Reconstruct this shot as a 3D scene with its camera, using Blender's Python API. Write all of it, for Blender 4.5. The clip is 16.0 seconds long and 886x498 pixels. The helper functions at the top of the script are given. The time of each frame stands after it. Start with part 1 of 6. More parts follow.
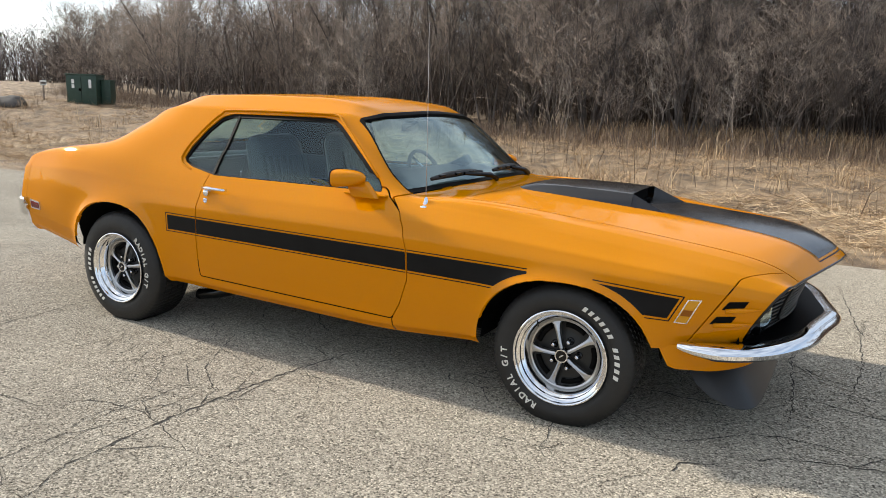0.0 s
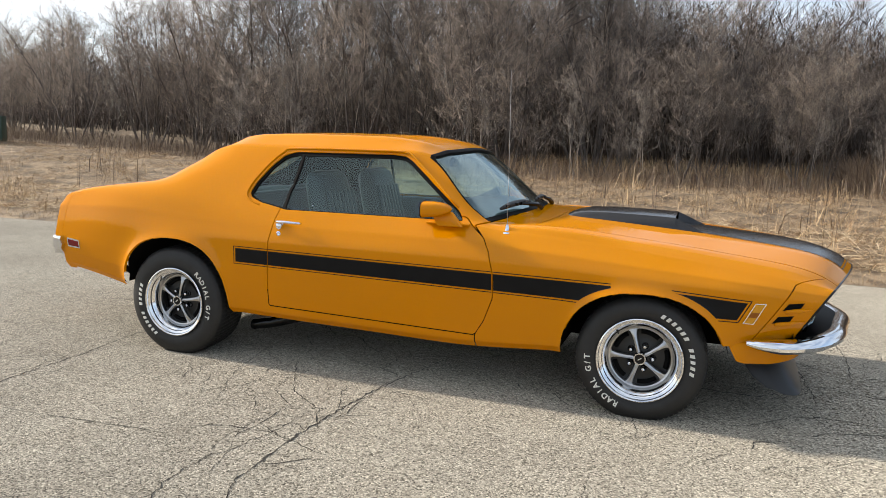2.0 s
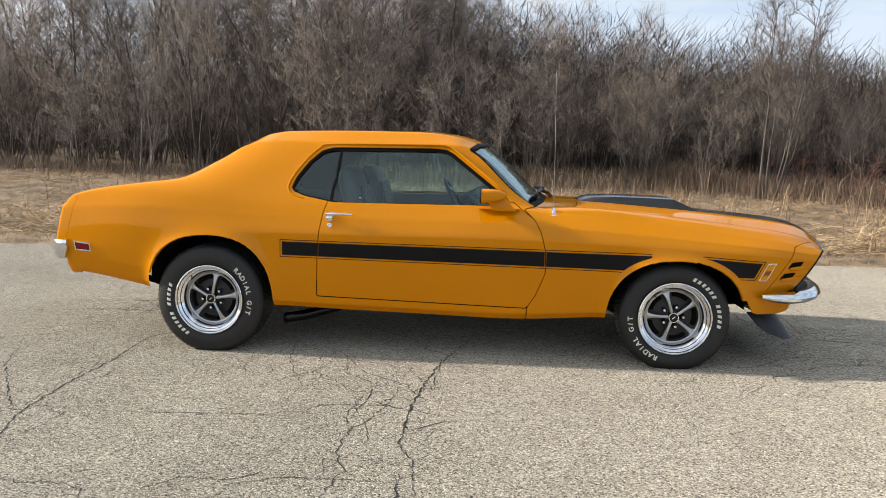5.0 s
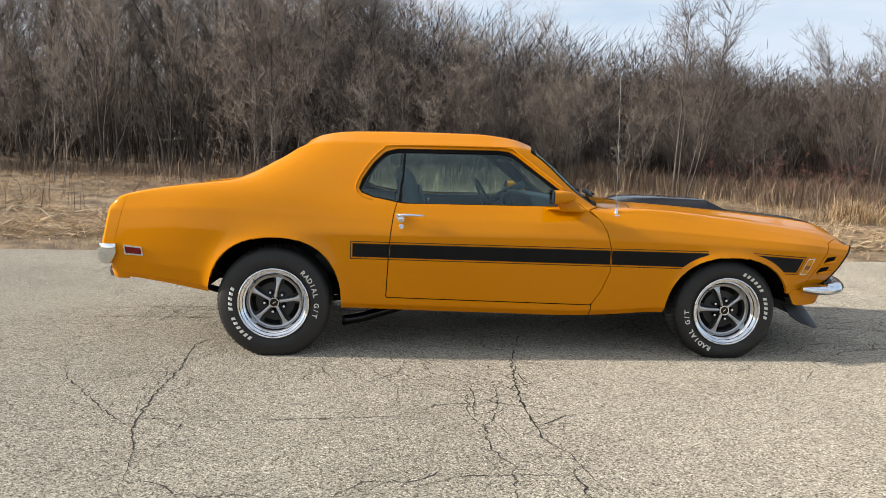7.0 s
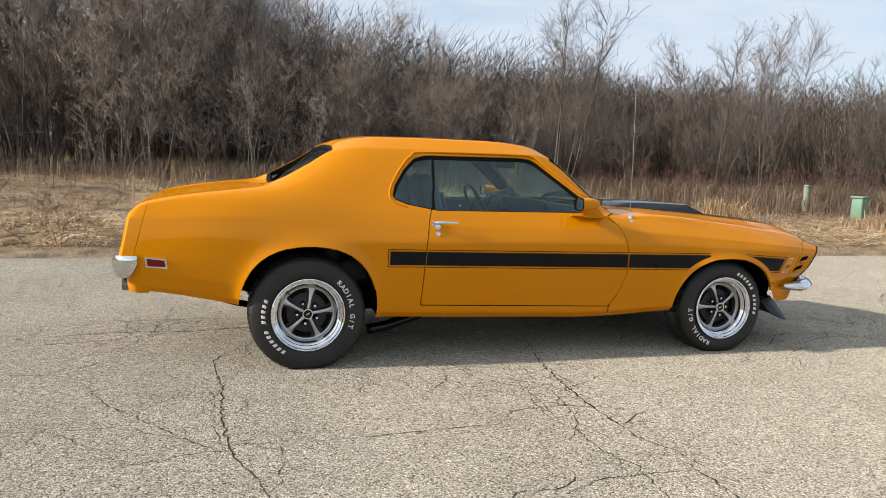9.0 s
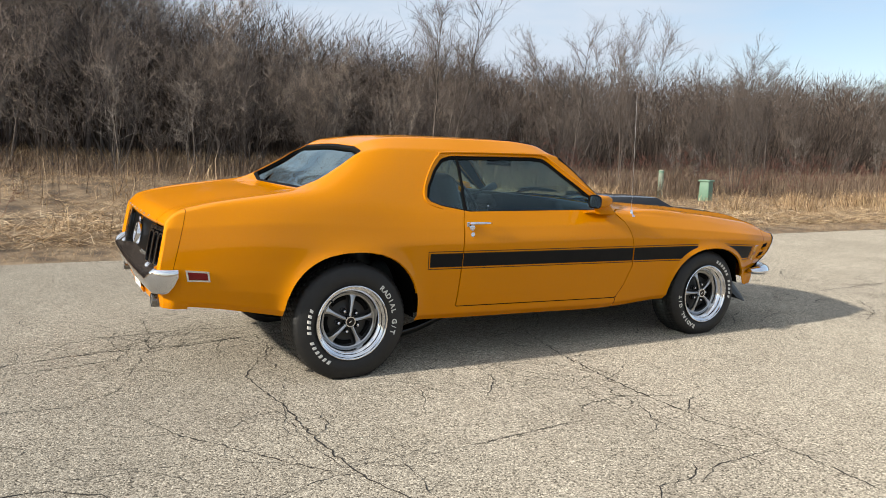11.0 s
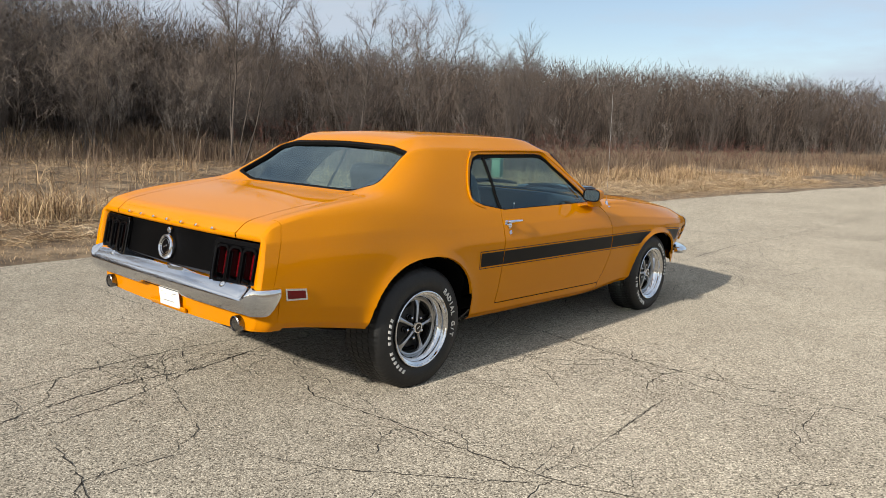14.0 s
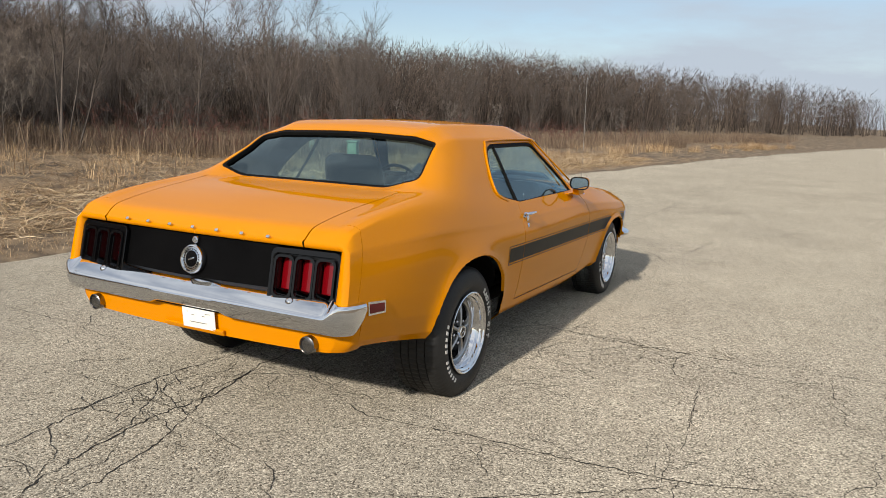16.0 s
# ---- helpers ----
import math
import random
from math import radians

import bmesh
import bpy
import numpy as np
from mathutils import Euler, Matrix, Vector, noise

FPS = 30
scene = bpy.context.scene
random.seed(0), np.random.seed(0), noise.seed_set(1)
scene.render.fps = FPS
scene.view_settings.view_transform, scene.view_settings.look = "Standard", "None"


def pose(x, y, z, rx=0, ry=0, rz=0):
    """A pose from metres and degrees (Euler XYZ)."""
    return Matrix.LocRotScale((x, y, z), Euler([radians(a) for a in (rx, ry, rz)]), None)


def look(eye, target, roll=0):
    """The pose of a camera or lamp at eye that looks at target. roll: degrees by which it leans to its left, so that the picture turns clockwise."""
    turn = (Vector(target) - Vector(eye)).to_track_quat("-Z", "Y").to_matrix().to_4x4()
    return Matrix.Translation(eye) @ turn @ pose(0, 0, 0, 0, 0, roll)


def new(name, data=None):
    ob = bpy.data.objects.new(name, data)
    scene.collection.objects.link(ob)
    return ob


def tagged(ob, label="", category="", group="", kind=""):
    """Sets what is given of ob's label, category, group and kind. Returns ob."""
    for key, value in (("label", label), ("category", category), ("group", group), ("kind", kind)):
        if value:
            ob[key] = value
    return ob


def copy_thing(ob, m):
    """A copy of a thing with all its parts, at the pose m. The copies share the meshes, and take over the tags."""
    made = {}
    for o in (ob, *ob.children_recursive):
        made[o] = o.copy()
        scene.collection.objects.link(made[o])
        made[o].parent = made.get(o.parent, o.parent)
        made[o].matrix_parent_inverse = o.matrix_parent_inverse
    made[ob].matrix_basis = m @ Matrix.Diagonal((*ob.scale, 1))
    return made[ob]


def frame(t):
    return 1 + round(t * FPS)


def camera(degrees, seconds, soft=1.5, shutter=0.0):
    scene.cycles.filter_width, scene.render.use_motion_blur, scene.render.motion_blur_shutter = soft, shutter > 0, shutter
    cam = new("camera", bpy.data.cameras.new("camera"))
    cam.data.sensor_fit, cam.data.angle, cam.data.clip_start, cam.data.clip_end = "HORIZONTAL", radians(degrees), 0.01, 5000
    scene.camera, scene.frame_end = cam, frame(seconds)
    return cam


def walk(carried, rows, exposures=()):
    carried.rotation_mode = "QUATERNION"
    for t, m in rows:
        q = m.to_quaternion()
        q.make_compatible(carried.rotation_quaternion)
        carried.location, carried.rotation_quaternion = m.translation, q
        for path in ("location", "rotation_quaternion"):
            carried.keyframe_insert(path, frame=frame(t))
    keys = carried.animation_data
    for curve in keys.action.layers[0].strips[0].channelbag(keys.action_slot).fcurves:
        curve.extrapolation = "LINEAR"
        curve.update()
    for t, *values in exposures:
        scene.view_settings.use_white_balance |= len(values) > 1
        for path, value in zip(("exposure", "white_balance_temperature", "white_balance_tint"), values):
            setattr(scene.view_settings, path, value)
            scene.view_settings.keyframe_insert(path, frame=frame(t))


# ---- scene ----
cam = camera(61.4, 16.0, 0.8)
ROWS = [
    (0.0, 0.0, 0.0, 0.0, 0.39, -11.07, -1.97),
    (0.5, -0.027, -0.0083, 0.0025, -1.73, -10.68, -1.77),
    (1.0, -0.0567, -0.0238, 0.0022, -3.65, -10.02, -1.67),
    (1.5, -0.0853, -0.0335, 0.0014, -5.83, -9.12, -1.65),
    (2.0, -0.1111, -0.0365, -0.001, -8.48, -8.25, -1.65),
    (2.5, -0.1381, -0.0431, -0.0057, -11.46, -7.48, -1.6),
    (3.0, -0.162, -0.0467, -0.01, -14.22, -7.03, -1.4),
    (3.5, -0.1875, -0.0449, -0.01, -16.64, -6.85, -1.16),
    (4.0, -0.2168, -0.0477, -0.0127, -18.63, -6.88, -0.99),
    (6.5, -0.348, 0.0012, -0.0174, -30.0, -7.05, -1.4),
    (7.0, -0.3802, 0.0138, -0.0169, -31.99, -6.93, -1.44),
    (7.5, -0.4075, 0.0256, -0.0163, -34.31, -6.85, -1.51),
    (8.0, -0.4318, 0.0466, -0.0163, -37.21, -6.81, -1.67),
    (8.5, -0.4557, 0.0674, -0.0148, -40.53, -6.84, -1.79),
    (9.0, -0.482, 0.0903, -0.0133, -44.04, -6.85, -2.02),
    (9.5, -0.5043, 0.1148, -0.0136, -47.49, -6.77, -2.15),
    (12.0, -0.6019, 0.2497, -0.0003, -62.45, -8.1, -1.34),
    (12.5, -0.6169, 0.2807, 0.0022, -64.97, -7.86, -1.17),
    (13.0, -0.6261, 0.3169, 0.0057, -67.53, -7.5, -1.57),
    (13.5, -0.6361, 0.349, 0.0037, -72.12, -8.28, -1.97),
    (14.0, -0.6419, 0.3763, 0.0038, -76.88, -8.98, -2.26),
    (14.5, -0.6413, 0.4096, 0.0044, -81.55, -9.49, -2.46),
    (15.0, -0.6398, 0.4437, 0.0049, -85.76, -9.6, -2.39),
    (15.5, -0.6353, 0.4765, 0.0048, -89.05, -9.67, -2.2),
    (16.0, -0.6254, 0.5101, 0.0042, -91.07, -9.9, -2.13),
]
X0, Y0, TURN, EYE, METRES = 2.340, -3.747, 28.07, 1.338, 8.872
walk(cam, [(t, pose(X0, Y0, EYE, 0, 0, TURN) @ pose(METRES * x, METRES * y, METRES * z, 90 + pitch, roll, yaw)) for t, x, y, z, yaw, pitch, roll in ROWS],
     [(0.0, 0.97), (4.0, 0.86), (8.0, 0.74), (12.5, 0.55), (16.0, 0.27)])

# ---- light ----
SUN_HEIGHT, SUN_FROM = 28.0, 180.0
world = bpy.data.worlds.new("sky")
scene.world = world
world.use_nodes = True
wn, wl = world.node_tree.nodes, world.node_tree.links
sky = wn.new("ShaderNodeTexSky")
sky.sky_type, sky.sun_disc = "NISHITA", False
sky.sun_elevation, sky.sun_rotation = radians(SUN_HEIGHT), radians(270)
sky.dust_density, sky.air_density, sky.ozone_density, sky.altitude = .4, 1.0, 1.5, 200
cloud = wn.new("ShaderNodeTexNoise")
cloud.inputs["Scale"].default_value, cloud.inputs["Detail"].default_value, cloud.inputs["Roughness"].default_value = 1.6, 7, .6
cloud.texture_mapping.scale = (1.0, 1.0, 4.5)
veil = wn.new("ShaderNodeValToRGB")
veil.color_ramp.elements[0].position, veil.color_ramp.elements[0].color = .38, (.26, .26, .26, 1)
veil.color_ramp.elements[1].position, veil.color_ramp.elements[1].color = .60, (.97, .97, .97, 1)
haze = wn.new("ShaderNodeMix")
haze.data_type = "RGBA"
# thin cloud is brighter towards the sun
glow = wn.new("ShaderNodeTexGradient")
glow.texture_mapping.scale, glow.texture_mapping.rotation, glow.texture_mapping.translation = (-.5, .5, .5), (0, radians(SUN_HEIGHT), 0), (.5, 0, 0)
halo = wn.new("ShaderNodeValToRGB")
halo.color_ramp.interpolation = "EASE"
halo.color_ramp.elements[0].position, halo.color_ramp.elements[0].color = .36, (4.6, 5.2, 6.0, 1)
halo.color_ramp.elements[1].position, halo.color_ramp.elements[1].color = .98, (7.4, 7.5, 7.6, 1)
wl.new(glow.outputs[1], halo.inputs[0])
wl.new(halo.outputs[0], haze.inputs[7])
wl.new(cloud.outputs[0], veil.inputs[0])
wl.new(veil.outputs[0], haze.inputs[0])
wl.new(sky.outputs[0], haze.inputs[6])
wl.new(haze.outputs[2], wn["Background"].inputs[0])
wn["Background"].inputs[1].default_value = 0.094
sun = new("sun", bpy.data.lights.new("sun", "SUN"))
sun.data.energy, sun.data.angle, sun.data.color = 4.0, radians(2.0), (1.0, 0.92, 0.80)
sun.matrix_world = look((-20 * math.cos(radians(SUN_HEIGHT)), 0.22, 20 * math.sin(radians(SUN_HEIGHT))), (0, 0, 0))


# ---- materials ----
def material(name, colour, rough=0.6, metal=0.0, **more):
    m = bpy.data.materials.new(name)
    m.use_nodes = True
    b = m.node_tree.nodes["Principled BSDF"]
    b.inputs["Base Color"].default_value = (*colour, 1)
    b.inputs["Roughness"].default_value = rough
    b.inputs["Metallic"].default_value = metal
    for key, value in more.items():
        b.inputs[key.replace("_", " ").title().replace("Ior", "IOR")].default_value = value
    return m


def wire(m):
    """The node tree of a material, its shader, and a maker of nodes."""
    t = m.node_tree

    def node(kind, **settings):
        n = t.nodes.new("ShaderNode" + kind)
        for key, value in settings.items():
            if key in n.inputs:
                n.inputs[key].default_value = value
            else:
                setattr(n, key, value)
        return n
    return t.links.new, t.nodes["Principled BSDF"], node


def mottled(name, stops, scale, rough=0.8, bump=0.0, bump_scale=None, detail=6, metal=0.0, stretch=None, coords="Object", rough_range=None, **more):
    """A surface whose colour wanders through stops (place, colour) by noise, with fine relief."""
    m = material(name, stops[0][1], rough, metal, **more)
    link, shader, node = wire(m)
    at = node("TexCoord")
    src = at.outputs[coords]
    if stretch:
        mp = node("Mapping")
        mp.inputs["Scale"].default_value = stretch
        link(src, mp.inputs[0])
        src = mp.outputs[0]
    n = node("TexNoise", Scale=scale, Detail=detail, Roughness=.62)
    link(src, n.inputs["Vector"])
    ramp = node("ValToRGB")
    el = ramp.color_ramp.elements
    while len(el) < len(stops):
        el.new(.5)
    for e, (p, c) in zip(el, stops):
        e.position, e.color = p, (*c, 1)
    link(n.outputs[0], ramp.inputs[0])
    link(ramp.outputs[0], shader.inputs["Base Color"])
    if rough_range:
        mr = node("MapRange")
        mr.inputs[3].default_value, mr.inputs[4].default_value = rough_range
        link(n.outputs[0], mr.inputs[0])
        link(mr.outputs[0], shader.inputs["Roughness"])
    if bump:
        f = node("TexNoise", Scale=bump_scale or scale * 6, Detail=4)
        link(src, f.inputs["Vector"])
        b = node("Bump", Strength=bump, Distance=.01)
        link(f.outputs[0], b.inputs["Height"])
        link(b.outputs[0], shader.inputs["Normal"])
    return m


def glass(name, tint, shine=.10, gloss_rough=0.0):
    """Thin glass: clear, with a mirror sheen that grows towards grazing."""
    m = bpy.data.materials.new(name)
    m.use_nodes = True
    t = m.node_tree
    t.nodes.clear()
    out, mix = t.nodes.new("ShaderNodeOutputMaterial"), t.nodes.new("ShaderNodeMixShader")
    clear, gloss, face = t.nodes.new("ShaderNodeBsdfTransparent"), t.nodes.new("ShaderNodeBsdfGlossy"), t.nodes.new("ShaderNodeLayerWeight")
    power, share = t.nodes.new("ShaderNodeMath"), t.nodes.new("ShaderNodeMapRange")
    clear.inputs[0].default_value = (*tint, 1)
    gloss.inputs["Roughness"].default_value = gloss_rough
    gloss.inputs["Color"].default_value = (.76, .92, .94, 1)
    face.inputs[0].default_value = .5
    power.operation, power.inputs[1].default_value = "POWER", 4.0
    share.inputs[3].default_value, share.inputs[4].default_value = shine, 1.0
    t.links.new(face.outputs["Facing"], power.inputs[0])
    t.links.new(power.outputs[0], share.inputs[0])
    t.links.new(share.outputs[0], mix.inputs[0])
    t.links.new(clear.outputs[0], mix.inputs[1])
    t.links.new(gloss.outputs[0], mix.inputs[2])
    t.links.new(mix.outputs[0], out.inputs[0])
    return m


def paint():
    m = material("orange_paint", (0.86, 0.30, 0.004), 0.34, coat_weight=.62, coat_ior=1.42, coat_roughness=0.012, specular_ior_level=.0)
    link, shader, node = wire(m)
    at = node("TexCoord")
    n = node("TexNoise", Scale=2.2, Detail=3)
    link(at.outputs["Object"], n.inputs["Vector"])
    ramp = node("ValToRGB")
    ramp.color_ramp.elements[0].color, ramp.color_ramp.elements[1].color = (.585, .205, .0, 1), (.62, .219, .0, 1)
    link(n.outputs[0], ramp.inputs[0])
    link(ramp.outputs[0], shader.inputs["Base Color"])
    peel = node("TexNoise", Scale=160, Detail=2)
    link(at.outputs["Object"], peel.inputs["Vector"])
    b = node("Bump", Strength=.012, Distance=.002)
    link(peel.outputs[0], b.inputs["Height"])
    link(b.outputs[0], shader.inputs["Coat Normal"])
    return m


PAINT = paint()
BLACK = material("gloss_black", (.003, .003, .0035), .13, specular_ior_level=.35)
SEAL = material("seal_rubber", (.006, .006, .006), .6, specular_ior_level=.06)
SATIN = material("satin_plastic", (.012, .012, .013), .45)
STRIPE_BLACK = mottled("satin_black", [(.3, (.005, .005, .0055)), (.7, (.008, .008, .0085))], 9, .42, specular_ior_level=.14)
HOOD_BLACK = mottled("hood_black", [(.3, (.009, .009, .010)), (.7, (.013, .013, .014))], 9, .16, specular_ior_level=.6)
TAIL_BLACK = mottled("flat_black", [(.3, (.0015, .0015, .0018)), (.7, (.003, .003, .0033))], 7, .42, bump=.05, bump_scale=300, specular_ior_level=.05)
MATT = material("matt_black", (.005, .005, .005), .9, specular_ior_level=.05)
CHROME = mottled("chrome", [(.3, (.80, .81, .83)), (.7, (.72, .73, .75))], 6, .04, metal=1.0, rough_range=(.02, .07))
MAST = material("mast_steel", (.34, .33, .32), .55)
STEEL = material("steel", (.62, .62, .62), .25, 1.0)
SILVER = mottled("argent_silver", [(.3, (.50, .50, .50)), (.7, (.40, .40, .40))], 30, .3, metal=1.0)
GUNMETAL = material("wheel_black", (.010, .010, .010), .45)
RUBBER = mottled("rubber", [(.3, (.007, .007, .007)), (.7, (.014, .0135, .013))], 14, .58, bump=.15, bump_scale=240)
WHITE = mottled("lettering_white", [(.3, (.72, .71, .67)), (.7, (.60, .58, .53))], 40, .7)
GLASS = glass("window_glass", (.66, .82, .82), .17)
SIDE_GLASS = glass("side_glass", (.68, .87, .87), .065)
LENS = glass("lamp_glass", (.85, .88, .9), .30, .08)
MIRROR = material("mirror", (.82, .84, .85), .02, 1.0)
RED = material("red_lens", (.13, .0015, .004), .12, coat_weight=.2, specular_ior_level=.3)
AMBER = material("amber_lens", (.60, .27, .012), .2, coat_weight=.2, specular_ior_level=.3)
AMBER_DARK = material("amber_lens_dark", (.26, .075, .0), .3, specular_ior_level=.3)
VINYL = mottled("vinyl", [(.3, (.013, .021, .026)), (.7, (.021, .031, .037))], 8, .45, bump=.1, bump_scale=220)
LINER = material("headliner", (.03, .032, .034), .9)
PAPER = mottled("paper", [(.3, (.78, .78, .74)), (.7, (.70, .70, .66))], 12, .8)
INK = material("ink", (.14, .12, .10), .8)
# dull metal for the exhaust tips, mottled and darker than the chrome
TIP_STEEL = mottled("dull_steel", [(.3, (.16, .155, .15)), (.7, (.34, .33, .32))], 30, .25, metal=1.0)


# ---- helpers for meshes ----
def part(name, bm, mat, parent=None, label=""):
    """Links a bmesh as one mesh object, under a thing or a part."""
    me = bpy.data.meshes.new(name)
    bm.to_mesh(me)
    bm.free()
    for m in mat if isinstance(mat, (list, tuple)) else [mat]:
        me.materials.append(m)
    ob = new(name, me)
    ob.parent = parent
    if label:
        tagged(ob, label)
    return ob


def empty(name, m=None):
    ob = new(name)
    ob.empty_display_size = 0.1
    if m is not None:
        ob.matrix_world = m
    return ob


def glide(points):
    """A smooth curve through (x, value) pairs, with no overshoot."""
    xs, ys = np.array(points, float).T
    h, d = np.diff(xs), np.diff(ys) / np.diff(xs)
    m = np.zeros(len(xs))
    m[0], m[-1] = d[0], d[-1]
    for i in range(1, len(xs) - 1):
        if d[i - 1] * d[i] > 0:
            a, b = 2 * h[i] + h[i - 1], h[i] + 2 * h[i - 1]
            m[i] = (a + b) / (a / d[i - 1] + b / d[i])

    def at(x):
        x = np.clip(x, xs[0], xs[-1])
        i = np.clip(np.searchsorted(xs, x) - 1, 0, len(xs) - 2)
        t = (x - xs[i]) / h[i]
        return (ys[i] * (1 + 2 * t) * (1 - t) ** 2 + h[i] * m[i] * t * (1 - t) ** 2
                + ys[i + 1] * t * t * (3 - 2 * t) + h[i] * m[i + 1] * t * t * (t - 1))
    return at


def inside(polygon, round_by=0.0):
    """A function of (a, b), the distance into a polygon: positive inside, negative outside."""
    p = np.array(polygon, float)
    q = np.roll(p, -1, 0)

    def at(a, b):
        v = np.stack([a, b], -1)[..., None, :]
        e, w = q - p, v - p
        t = np.clip((w * e).sum(-1) / (e * e).sum(-1), 0, 1)
        gap = np.sqrt(((w - e * t[..., None]) ** 2).sum(-1)).min(-1)
        pa, pb, qa, qb = p[:, 0], p[:, 1], q[:, 0], q[:, 1]
        va, vb = v[..., 0], v[..., 1]
        cross = ((pb > vb) != (qb > vb)) & (va < (qa - pa) * (vb - pb) / np.where(qb == pb, 1e-9, qb - pb) + pa)
        return np.where(cross.sum(-1) % 2 == 1, gap, -gap) + round_by
    return at


def clip(verts, faces, value):
    """Keeps the part of a mesh where value, one number a vertex, is above zero."""
    verts, value, made, keep = [tuple(v) for v in verts], list(value), {}, []
    for face in faces:
        if min(value[i] for i in face) >= 0:
            keep.append(face)
            continue
        if max(value[i] for i in face) <= 0:
            continue
        out = []
        for i, j in zip(face, face[1:] + face[:1]):
            if value[i] >= 0:
                out.append(i)
            if (value[i] >= 0) != (value[j] >= 0):
                key = (min(i, j), max(i, j))
                if key not in made:
                    t = value[i] / (value[i] - value[j])
                    made[key] = len(verts)
                    verts.append(tuple(a + (b - a) * t for a, b in zip(verts[i], verts[j])))
                    value.append(0.0)
                out.append(made[key])
        if len(out) > 2:
            keep.append(tuple(out))
    used = sorted({i for f in keep for i in f})
    to = {i: n for n, i in enumerate(used)}
    return np.array([verts[i] for i in used]).reshape(-1, len(verts[0])), [tuple(to[i] for i in f) for f in keep]


